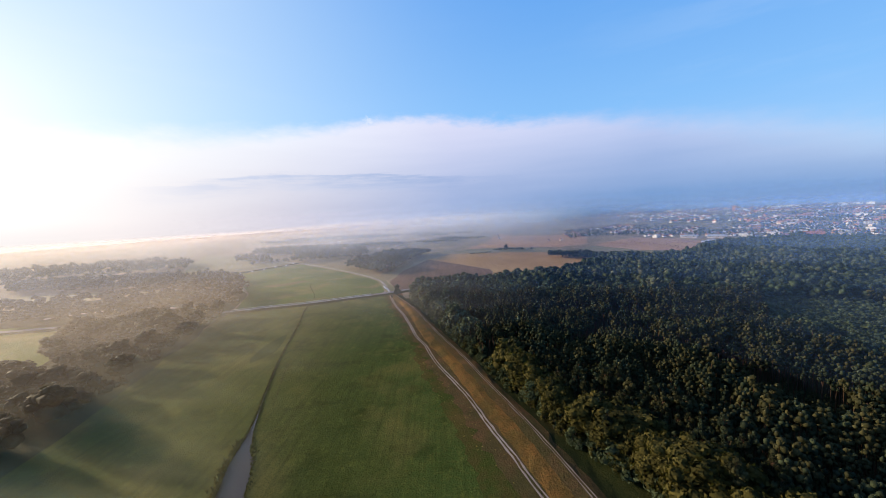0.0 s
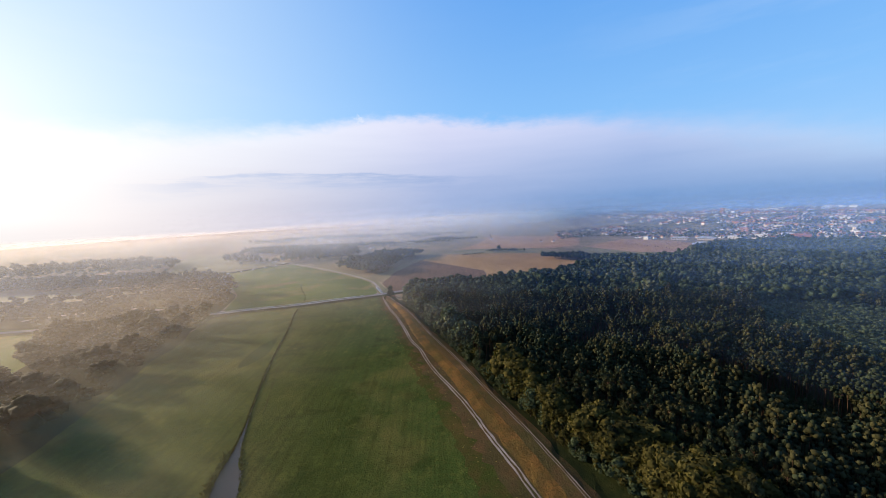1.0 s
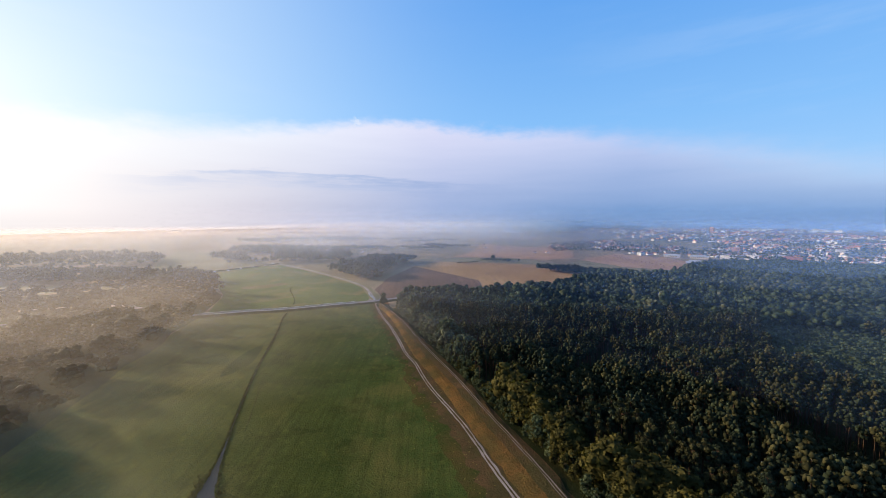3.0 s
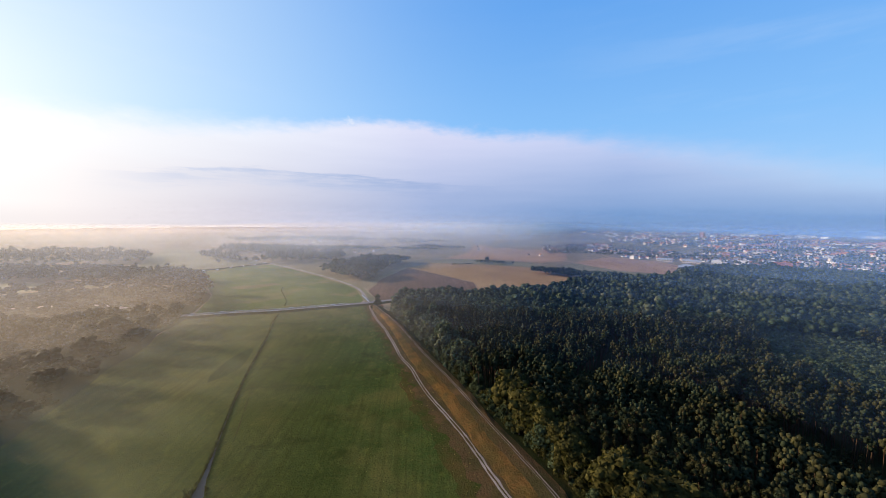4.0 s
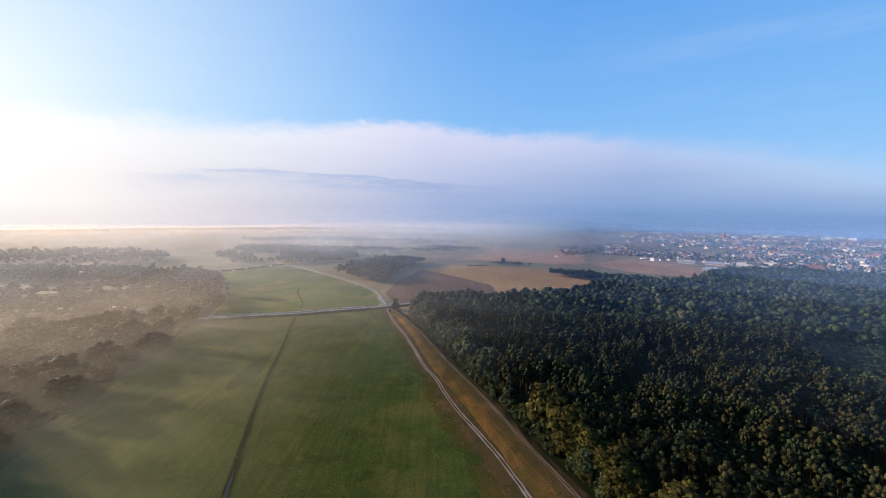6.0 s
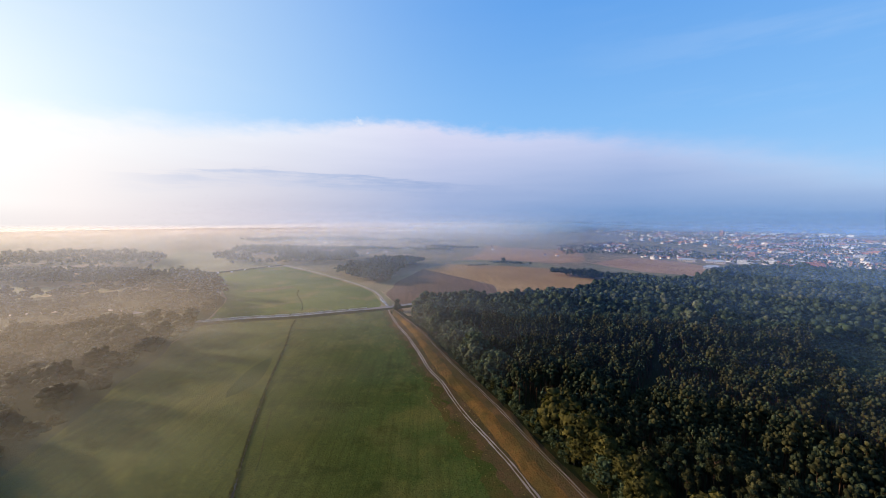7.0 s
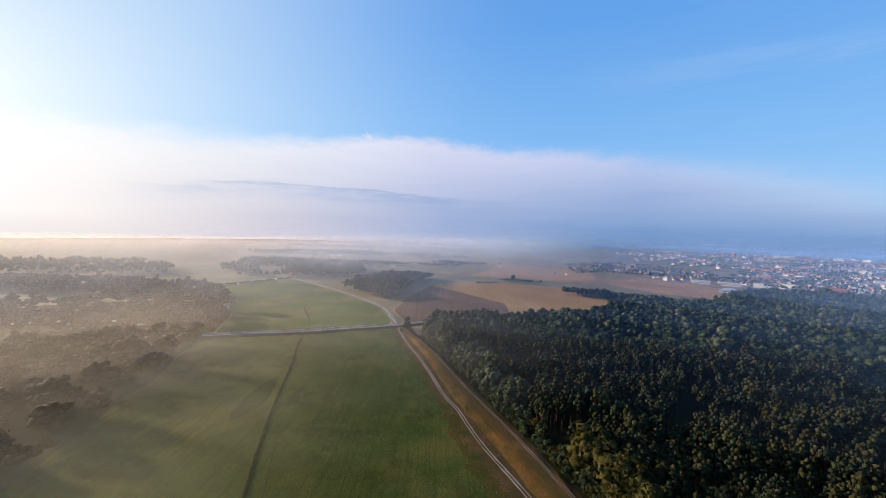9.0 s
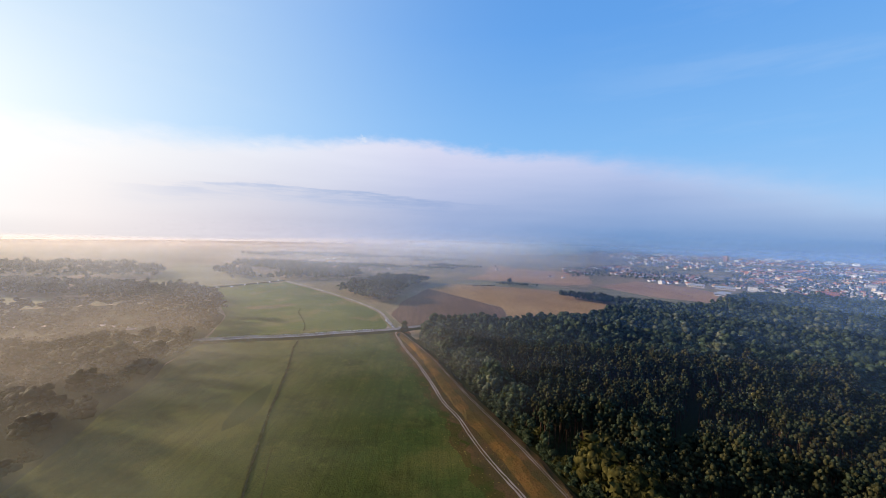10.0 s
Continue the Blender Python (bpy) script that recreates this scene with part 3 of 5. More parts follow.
structure("ditch_water", mesh_from("ditch_water", v.reshape(-1, 3), f, [M["water"]]), "narrow still water of a meadow ditch", "water")


# ---------------------------------------------------------------- trees
def tuft(rng, centre, way_out, size):
    """A spray of needles or leaves: a blade that points outwards from its bough."""
    n = way_out / (np.linalg.norm(way_out) + 1e-9)
    a = np.cross(n, rng.normal(size=3))
    a /= np.linalg.norm(a) + 1e-9
    wide, long = size * rng.uniform(0.45, 0.8), size * rng.uniform(0.8, 1.5)
    return [centre - a * wide - n * 0.4 * long, centre + a * wide - n * 0.4 * long, centre + n * 0.6 * long + a * wide * rng.uniform(-0.8, 0.8)]


def clump(rng, centre, normal, size):
    """A flake of leaves lying on the crown's surface."""
    n = normal / (np.linalg.norm(normal) + 1e-9)
    a = np.cross(n, rng.normal(size=3))
    a /= np.linalg.norm(a) + 1e-9
    b = np.cross(n, a)
    s = size * rng.uniform(0.7, 1.35, 3)
    return [centre + a * s[0], centre + (-0.5 * a + 0.87 * b) * s[1] + n * 0.2 * size, centre + (-0.5 * a - 0.87 * b) * s[2]]


def tri(quads):
    q = np.asarray(quads)
    return np.concatenate([q[:, (0, 1, 2)], q[:, (0, 2, 3)]])


def pole(p0, p1, r0, r1, sides=5):
    p0, p1 = np.array(p0, float), np.array(p1, float)
    d = p1 - p0
    d /= np.linalg.norm(d)
    a = np.cross(d, (0.3, 0.9, 0.1))
    a /= np.linalg.norm(a)
    b = np.cross(d, a)
    ring = [(math.cos(2 * math.pi * i / sides), math.sin(2 * math.pi * i / sides)) for i in range(sides)]
    v = [p0 + r0 * (a * c + b * s) for c, s in ring] + [p1 + r1 * (a * c + b * s) for c, s in ring]
    f = [(i, (i + 1) % sides, sides + (i + 1) % sides, sides + i) for i in range(sides)]
    return v, f


def wooden(kind, rng, fine):
    """Trunk and limbs; gives verts, quads and the limb ends."""
    v, f, ends = [], [], []

    def put(vv, ff):
        n = len(v)
        v.extend(vv)
        f.extend([tuple(i + n for i in q) for q in ff])
    lean = rng.normal(0, 0.02, 2)
    top = 0.90 if kind == "pine" else 0.62
    sides = 6 if fine else 4
    mid = np.array((lean[0] * 0.5, lean[1] * 0.5, top * 0.55))
    tip = np.array((lean[0], lean[1], top))
    put(*pole((0, 0, -0.01), mid, 0.013 if kind == "pine" else 0.02, 0.010 if kind == "pine" else 0.013, sides))
    put(*pole(mid, tip, 0.010 if kind == "pine" else 0.013, 0.004, sides))
    for i in range(9 if kind == "pine" else 8):
        z = rng.uniform(0.60, 0.9) if kind == "pine" else rng.uniform(0.28, 0.6)
        a = i * 2.4 + rng.uniform(-0.4, 0.4)
        reach = (0.04 + 0.09 * (1.0 - z)) if kind == "pine" else rng.uniform(0.14, 0.24)
        start = tip * (z / top)
        end = start + np.array((math.cos(a) * reach, math.sin(a) * reach, 0.05 if kind == "pine" else rng.uniform(0.1, 0.22)))
        ends.append(end)
        if fine:
            put(*pole(start, end, 0.005, 0.0015, 4))
    return v, f, ends, tip


def lumps_of(kind, rng, ends, tip, few=0):
    """The swellings of a crown in a tree of height 1: centre and radius."""
    lumps = []
    if kind == "pine":
        lumps.append((np.array((tip[0], tip[1], 0.95)), 0.047))
        for k in range(4):
            a = k * 1.57 + rng.uniform(-0.4, 0.4)
            out = rng.uniform(0.045, 0.075)
            lumps.append((np.array((tip[0] + out * math.cos(a), tip[1] + out * math.sin(a), rng.uniform(0.78, 0.89))), rng.uniform(0.046, 0.064)))
        for k in range(2):
            a = rng.uniform(0, 6.28)
            lumps.append((np.array((0.06 * math.cos(a), 0.06 * math.sin(a), rng.uniform(0.68, 0.76))), rng.uniform(0.05, 0.065)))
    elif kind == "bush":
        for k in range(16):
            z = rng.uniform(0.08, 0.86)
            a, out = rng.uniform(0, 6.28), rng.uniform(0.06, 0.2) * math.sqrt(max(0.1, 1 - (z - 0.35) ** 2 * 2.5))
            lumps.append((np.array((out * math.cos(a), out * math.sin(a), z)), rng.uniform(0.08, 0.14)))
    else:
        for e in ends[: (8, 4, 2)[few]]:
            lumps.append((e + np.array((0, 0, 0.03)), rng.uniform(0.10, 0.14)))
            if not few:
                lumps.append((e * np.array((0.6, 0.6, 1)) + np.array((rng.normal(0, 0.04), rng.normal(0, 0.04), rng.uniform(0.08, 0.2))), rng.uniform(0.07, 0.11)))
        lumps += [(np.array((rng.normal(0, 0.06), rng.normal(0, 0.06), z)), r) for z, r in ((0.84, 0.14), (0.66, 0.19), (0.42, 0.21))[: (3, 2, 2)[few]]]
    return lumps


def leaves(kind, rng, lumps, cards, size):
    """Foliage flakes over the swellings of a crown, as triangles."""
    v = []
    weight = np.array([r * r for _, r in lumps])
    count = np.maximum(2, (cards * weight / weight.sum()).round().astype(int))
    for (c, r), n in zip(lumps, count):
        for _ in range(n):
            d = rng.normal(size=3)
            d[2] = d[2] * 0.8 + 0.3
            d /= np.linalg.norm(d)
            p = c + d * r * rng.uniform(0.8, 1.1) * np.array((1, 1, 0.8))
            if rng.uniform() < (0.4 if kind == "pine" else 0.08):
                v.extend(tuft(rng, p, d + rng.normal(0, 0.3, 3) + np.array((0, 0, 0.4)), size))
            else:
                v.extend(clump(rng, p, d + rng.normal(0, 0.22 if kind == "pine" else 0.42, 3), size))
    v = np.array(v)
    return v, np.arange(len(v)).reshape(-1, 3)


def ball(level):
    bm = bmesh.new()
    bmesh.ops.create_icosphere(bm, subdivisions=level, radius=1.0)
    v, f = np.array([v.co for v in bm.verts]), np.array([[v.index for v in f.verts] for f in bm.faces])
    bm.free()
    return v, f


BALL = ball(1)


def billows(rng, lumps, share=0.95):
    """Uneven leafy swellings that fill a crown under its flakes."""
    vs, fs = [], []
    bv, bf = BALL
    for c, r in lumps:
        a = rng.uniform(0, 6.28)
        turned = bv @ np.array(((math.cos(a), math.sin(a), 0), (-math.sin(a), math.cos(a), 0), (0, 0, 1)))
        fs.append(bf + len(bv) * len(vs))
        vs.append(c + turned * share * r * (1 + 0.19 * rng.normal(size=(len(bv), 1))) * np.array((1, 1, 0.95)))
    return np.concatenate(vs), np.concatenate(fs)


def forest(name, spots, heights, kinds, cards, sizes, label, seed, trunks=True, spread=1.0, few=0, fine=False):
    """Many trees joined into one mesh. kinds: per tree 0 pine, 1 yellowish pine, 2 broadleaf, 3 light broadleaf, 4 silvery, 5 misty."""
    rng = np.random.default_rng(seed)
    pool = {}
    for kind in ("pine", "broad"):
        pool[kind] = []
        for k in range(9):
            wv, wf, ends, tip = wooden(kind, rng, False)
            lumps = lumps_of(kind, rng, ends, tip, few)
            lv, lf = leaves(kind, rng, lumps, int(cards * (3.6 if fine and kind == "broad" else 1)), sizes[kind == "broad"])
            bv, bf = billows(rng, lumps, 0.74 if fine and kind == "broad" else 0.95)
            parts_v = [lv, bv] + ([np.array(wv)] if trunks else [])
            parts_f = [lf, bf + len(lv)] + ([tri(wf) + len(lv) + len(bv)] if trunks else [])
            wood = np.concatenate([np.zeros(len(lf) + len(bf), int), np.ones(2 * len(wf) if trunks else 0, int)])
            pool[kind].append((np.concatenate(parts_v), np.concatenate(parts_f), wood))
    vs, fs, ms, base = [], [], [], 0
    for (x, y), h, kd in zip(spots, heights, kinds):
        pv, pf, wood = pool["pine" if kd < 2 else "broad"][rng.integers(9)]
        a = rng.uniform(0, 2 * math.pi)
        wide = h * rng.uniform(0.85, 1.2) * (0.80 if kd < 2 else spread)
        c, s = math.cos(a) * wide, math.sin(a) * wide
        q = np.stack([pv[:, 0] * c - pv[:, 1] * s + x, pv[:, 0] * s + pv[:, 1] * c + y, pv[:, 2] * h - 0.1 + rise(x, y)], 1)
        vs.append(q)
        fs.append(pf + base)
        ms.append(np.where(wood == 1, 5 if kd < 2 else 6, kd if kd < 5 else 7 if kd == 5 else 8))
        base += len(q)
    me = quick_mesh(name, np.concatenate(vs), np.concatenate(fs), [M[k] for k in ("pine", "pine2", "leaf", "leaf2", "leaf3", "bark", "bark2", "leaf4", "gold")], np.concatenate(ms))
    return tagged(new(name, me), label, "forest", kind="stuff")


def tree_kit(kind, seed, cards, size, leaf):
    """Meshes of one detailed tree of height 1: trunk with limbs, crown."""
    rng = np.random.default_rng(seed)
    wv, wf, ends, tip = wooden(kind, rng, True)
    lumps = lumps_of(kind, rng, ends, tip)
    lv, lf = leaves(kind, rng, lumps, cards, size)
    cv, cf = billows(rng, lumps, 0.78)
    trunk = quick_mesh("trunk", np.array(wv), np.array(wf), [M["bark" if kind == "pine" else "bark2"]])
    crown = quick_mesh("crown", np.concatenate([lv, cv]), np.concatenate([lf, cf + len(lv)]), [M[leaf]])
    return trunk, crown


def tree(name, kit, x, y, h, wide, turn, label, group=""):
    base = tagged(new(name), label, "tree", group)
    base.matrix_basis = pose(x, y, -0.15, 0, 0, turn) @ Matrix.Diagonal((wide, wide, h, 1))
    part("trunk", kit[0], None, base)
    part("crown", kit[1], None, base)
    return base


KITS = {
    "pine": [tree_kit("pine", 100 + i, 460, 0.019, ("pine", "pine2")[i % 2]) for i in range(6)],
    "bush": [tree_kit("bush", 300 + i, 400, 0.048, ("leaf2", "gold", "leaf2", "gold", "leaf3")[i]) for i in range(5)],
    "dark": [tree_kit("bush", 320 + i, 900, 0.042, "leaf") for i in range(2)],
    "gold": [tree_kit("broad", 240 + i, 1000, 0.033, "gold") for i in range(3)],
    "broad": [tree_kit("broad", 200 + i, 1000, 0.033, ("leaf", "leaf2", "leaf")[i % 3]) for i in range(6)],
}

MAIN = [(x + 3.0, y) for x, y in FOREST_EDGE] + [(-38, 468), (10, 490), (87, 499), (175, 532), (241, 592), (300, 636), (395, 618), (496, 708), (650, 790), (758, 752), (826, 689), (980, 620), (760, 470), (560, 330), (330, 150), (250, 20), (240, -130)]
rng = np.random.default_rng(11)
spots = scatter(MAIN, 4.2, 3, 0.42)
stand = np.array([noise.noise((x * 0.012, y * 0.012, 3.0)) for x, y in spots])
holes = np.array([noise.noise((x * 0.03, y * 0.03, 9.0)) for x, y in spots])
line = np.array(edge_line)
to_edge = np.array([np.min(np.hypot(line[:, 0] - x, line[:, 1] - y)) for x, y in spots])
far_part = spots[:, 1] + 0.25 * spots[:, 0] + 60 * stand
broad = (far_part > 400) | ((to_edge < 22) & (spots[:, 1] > 270)) | ((to_edge < 6) & (rng.uniform(size=len(spots)) < 0.6))
ride = smooth_line([(188, 436), (174, 392), (154, 332), (132, 290), (112, 268)], 3.0)
in_ride = np.array([np.min(np.hypot(ride[:, 0] - x, ride[:, 1] - y)) < 2.8 for x, y in spots])
bay = np.hypot(spots[:, 0] - 33, spots[:, 1] - 236) < 8
keep = ~in_ride & ~bay & (np.degrees(np.arctan2(spots[:, 0], spots[:, 1] + 15)) < 58) & ((~broad & (holes < 0.42)) | (broad & (rng.uniform(size=len(spots)) < 0.44)))
spots, stand, broad, to_edge = spots[keep], stand[keep], broad[keep], to_edge[keep]
heights = np.where(broad, rng.normal(18.0, 2.6, len(spots)), rng.normal(20.0, 2.3, len(spots)))
heights *= 1.0 + 0.22 * np.array([noise.noise((x * 0.045, y * 0.045, 1.0)) + 0.6 * noise.noise((x * 0.014, y * 0.014, 21.0)) for x, y in spots])
heights[(to_edge < 5) & broad] *= rng.uniform(0.55, 0.95, ((to_edge < 5) & broad).sum())
u = rng.uniform(size=len(spots))
kinds = np.where(broad, np.where((u < 0.68) | ((spots[:, 1] < 380) & (to_edge > 35)), 2, np.where((u < 0.93) | (spots[:, 1] < 380), 3, 4)), np.where(u < 0.5, 0, 1))
by_edge = broad & (to_edge < 35) & (spots[:, 1] > 260)
kinds[by_edge] = np.where(u[by_edge] < 0.45, 3, np.where(u[by_edge] < 0.75, 4, 2))
# edge trees towards the sun get the leaf colour with golden light in it
golden = (to_edge < 15) & (spots[:, 1] > 60) & (spots[:, 1] < 218) & (u < 0.75)
kinds[golden] = 6
YOUNG = [(222, 185), (224, 245), (258, 300), (285, 325), (340, 305), (345, 240), (300, 195), (260, 180)]
young = inside(spots, YOUNG)
kinds[young] = np.where(u[young] < 0.85, 2, 3)
heights[young] = 13.5 + 1.5 * u[young]
dip = np.hypot(spots[:, 0] - 156, (spots[:, 1] - 158) * 0.7) < 13
heights[dip] *= 0.5
pale_stand = np.min([np.hypot(spots[:, 0] - x, spots[:, 1] - y) / r for x, y, r in ((288, 364, 11), (421, 473, 17), (453, 520, 16), (478, 490, 15), (395, 520, 9), (520, 560, 14))], axis=0) < 1
pale = (spots[:, 1] > 330) & pale_stand
kinds[pale] = 4
pale = broad & ~pale & (spots[:, 1] > 330) & (to_edge > 60) & (np.array([noise.noise((x * 0.022, y * 0.022, 12.0)) for x, y in spots]) > 0.30)
kinds[pale] = np.where(u[pale] < 0.15, 4, np.where(u[pale] < 0.6, 3, 2))
rank = np.hypot(spots[:, 0] - 75, (spots[:, 1] - 150) * 0.55) + to_edge * 0.7
single = np.zeros(len(spots), bool)
single[np.argsort(rank)[:240]] = True
for (x, y), h, kd, far in zip(spots[single], heights[single], kinds[single], to_edge[single]):
    kind = "pine" if kd < 2 else "broad"
    kit = KITS["gold"][rng.integers(3)] if kd == 6 else KITS[kind][rng.integers(6)]
    word = "tall pine with reddish trunk and dark crown" if kind == "pine" else "broadleaf tree with an olive crown, golden sunlight in its colour" if kd == 6 else "broadleaf tree with a rounded green crown"
    tree("pine_tree" if kind == "pine" else "broadleaf_tree", kit, x, y, h, h * rng.uniform(0.9, 1.2) * (0.80 if kind == "pine" else 1.1), rng.uniform(0, 360), word + (", at the forest edge" if far < 8 else ""), "forest trees")
edge_d = np.gradient(edge_line, axis=0)
edge_d /= np.linalg.norm(edge_d, axis=1)[:, None]
for i in range(8, len(edge_line)):
    for k in range(3):
        off = rng.uniform(0.0, 7.0)
        x, y = edge_line[i] + np.array((edge_d[i][1], -edge_d[i][0])) * off + edge_d[i] * rng.uniform(-3, 3)
        h = rng.uniform(5.0, 9.5) + 5.5 * (off > 2.8)
        if math.hypot(x - 33, y - 236) < 9:
            continue
        tree("edge_tree", KITS["bush"][((0, 1, 2, 1) if 150 < y < 225 else (0, 0, 2, 1) if y < 270 else (0, 2, 4, 4))[rng.integers(4)]], x, y, h, h * rng.uniform(1.05, 1.45), rng.uniform(0, 360), "leafy yellow-green tree with foliage down to the ground", "forest edge trees")
rest = ~single
depth = np.hypot(spots[:, 0], spots[:, 1])
mid = rest & (depth < 430)
far = rest & (depth >= 430)
forest("pine_forest", spots[mid], heights[mid], kinds[mid], 38, (0.028, 0.048), "dense dark green pine forest with mixed crowns", 21, spread=1.05, fine=True)
for name, some, cards, few in (("mixed_forest", far & (depth < 620), 26, 1), ("far_forest", far & (depth >= 620), 18, 2)):
    forest(name, spots[some], heights[some], kinds[some], cards, (0.03, 0.06), "dense mixed forest with rounded crowns", 22 + few, trunks=False, spread=1.08, few=few)

WOODS = [
    ("riverside_wood", [(-160, -130), (-181, 40), (-191, 149), (-201, 205), (-214, 260), (-230, 335), (-246, 408), (-300, 396), (-370, 384), (-378, 354), (-350, 330), (-322, 296), (-306, 262), (-318, 236), (-322, 180), (-300, 40), (-250, -130)], 12.5, 16.0, "misty broadleaf wood beside the meadow", 88),
    ("roadside_wood", [(-250, 436), (-288, 533), (-332, 592), (-470, 572), (-560, 522), (-660, 470), (-560, 400), (-440, 402), (-330, 420)], 14.0, 15.0, "misty broadleaf wood beyond the road", 56),
    ("hazy_wood", [(-332, 592), (-366, 655), (-452, 715), (-640, 730), (-860, 720), (-740, 625), (-476, 607)], 10.0, 16.0, "hazy wood behind a pale clearing", 30),
    ("distant_wood", [(-1400, 800), (-1100, 1050), (-820, 1110), (-660, 980), (-600, 860), (-900, 790)], 17.0, 17.0, "distant wood dissolving in bright mist", 22),
    ("lane_copse", [(-196, 751), (-138, 660), (-85, 642), (-81, 748), (-60, 850), (-34, 930), (-60, 955), (-148, 930), (-178, 862)], 11.5, 16.0, "dark copse beside the brown field", 50),
    ("north_wood", [(-560, 985), (-460, 905), (-361, 885), (-219, 915), (-200, 1000), (-254, 1190), (-421, 1300), (-640, 1320)], 13.5, 16.0, "hazy wood beyond the meadow", 30),
    ("field_wood", [(-430, 1290), (-330, 1240), (-180, 1235), (60, 1250), (70, 1285), (-120, 1300), (-260, 1330)], 12.0, 13.0, "hazy wood between distant fields", 26),
    ("field_wood", [(-40, 1400), (120, 1330), (210, 1350), (160, 1420), (0, 1450)], 13.0, 12.0, "hazy wood between distant fields", 26),
    ("tree_belt", [(212, 745), (262, 690), (330, 650), (400, 632), (330, 690), (270, 752), (228, 775)], 7.5, 13.0, "belt of broadleaf trees at the field corner", 100),
    ("field_thicket", [(118, 930), (190, 898), (215, 915), (150, 950)], 8.0, 6.0, "low thicket in the fields", 60),
    ("far_hedge", [(64, 870), (118, 884), (118, 890), (64, 878)], 4.0, 4.0, "dark hedge crossing the stubble", 60),
    ("far_wood_band", [(-1000, 1750), (-560, 1560), (-150, 1500), (150, 1720), (-150, 1900), (-500, 2000)], 16.5, 16.0, "far woods and hedges in haze", 26),
    ("far_wood_band", [(-1500, 2700), (-600, 2300), (100, 2250), (600, 2500), (200, 2700), (-700, 2900)], 25.0, 16.0, "far woods and hedges in haze", 26),
    ("far_wood_band", [(400, 3000), (1000, 2700), (2200, 2500), (2300, 2800), (1200, 3200)], 30.0, 15.0, "far woods behind the town in haze", 26),
]
for i, (name, outline, gap, tall, label, cards) in enumerate(WOODS):
    q = scatter(outline, gap, 40 + i)
    if "misty" in label:
        q = q[np.array([noise.noise((x * 0.022, y * 0.022, 15.0)) > -0.32 or 350 < y < 430 or name == "riverside_wood" for x, y in q])]
    if "far woods" in label:
        q = q[np.array([noise.noise((x * 0.0035, y * 0.014, i)) for x, y in q]) > 0.08]
    h = np.clip(np.random.default_rng(60 + i).normal(tall, tall * (0.22 if "misty" in label else 0.16), len(q)), tall * 0.5, None)
    h = h * (1.0 + (0.25 if "mist" in label else 0.4 if "copse" in name else 0.2) * np.array([noise.noise((x * 0.028, y * 0.028, 6.0)) for x, y in q]))
    if "misty" in label:
        lane_gap = np.min([np.abs(0.406 * q[:, 0] + 0.914 * q[:, 1] - c) for c in (22.0, 71.0, 119.5, 161.5)], axis=0)
        h = np.where(q[:, 1] < 345, h * np.clip(lane_gap / 8.0, 0.75, 1.0), h)
        yard = np.min([np.hypot(q[:, 0] - x, q[:, 1] - y) for x, y in ((-470, 440), (-452, 452), (-368, 466), (-345, 457), (-355, 452))], axis=0) > 13
        yard &= (lane_gap > 4.0) | (q[:, 1] > 345)
        q, h = q[yard], h[yard]
    elif "hazy" in label or "distant" in label:
        thin = np.array([noise.noise((x * 0.008, y * 0.006, 17.0 + i)) for x, y in q]) > -0.32
        q, h = q[thin], h[thin]
    k = np.where(np.random.default_rng(80 + i).uniform(size=len(q)) < (0.5 if "misty" in label else 0.85), 5 if "misty" in label else 2, 5 if "misty" in label else 3)
    forest(name, q, h, k, cards, (0.05, 0.046 if "misty" in label else 0.08), label, 90 + i, trunks=False, few=0 if name == "riverside_wood" else 1 if "misty" in label or "copse" in name or "belt" in name else 2, spread=1.28 if "misty" in label else 1.3 if "copse" in name else 1.6 if tall < 7 else 1.05)

for x, y, h, word in ((-61, 469, 15, "dark round tree at the road junction"), (-63, 464, 9, "dark round tree at the road junction"), (-66, 452, 5, "low bush beside the junction"), (-38, 458, 17, "tall tree at the corner of the forest"), (-28, 462, 16, "tall tree at the corner of the forest"),
                      (160, 935, 16, "lone tree in the stubble field"), (192, 905, 9, "small lone tree in the field"), (215, 900, 9, "small lone tree in the field"), (-455, 880, 12, "lone tree in the misty grassland"), (240, 815, 8, "small lone tree in the field")):
    tree("field_tree", KITS["dark"][h % 2] if y < 600 else KITS["broad"][rng.integers(6)], x, y, h, h * 1.15, rng.uniform(0, 360), word)

# ---------------------------------------------------------------- ditch banks, tufts
def blades(name, spots, heights, widths, mat, label, category, seed, lean=0.35):
    """Upright tufts of blades, three bent quads each."""
    rng = np.random.default_rng(seed)
    n = len(spots)
    vs = np.zeros((n, 3, 4, 3))
    for k in range(3):
        a = rng.uniform(0, 2 * math.pi, n)
        c, s = np.cos(a), np.sin(a)
        tilt = rng.normal(0, lean, (n, 2))
        wid = widths * rng.uniform(0.5, 1.0, n)
        for j, (u, z) in enumerate(((-1, 0), (1, 0), (0.7, 1), (-0.5, 1))):
            vs[:, k, j, 0] = spots[:, 0] + c * u * wid + z * tilt[:, 0] * heights
            vs[:, k, j, 1] = spots[:, 1] + s * u * wid + z * tilt[:, 1] * heights
            vs[:, k, j, 2] = z * heights * rng.uniform(0.6, 1.0, n) - 0.05
    v = vs.reshape(-1, 3)
    me = quick_mesh(name, v, np.arange(len(v)).reshape(-1, 4), [mat])
    return tagged(new(name, me), label, category, kind="stuff")


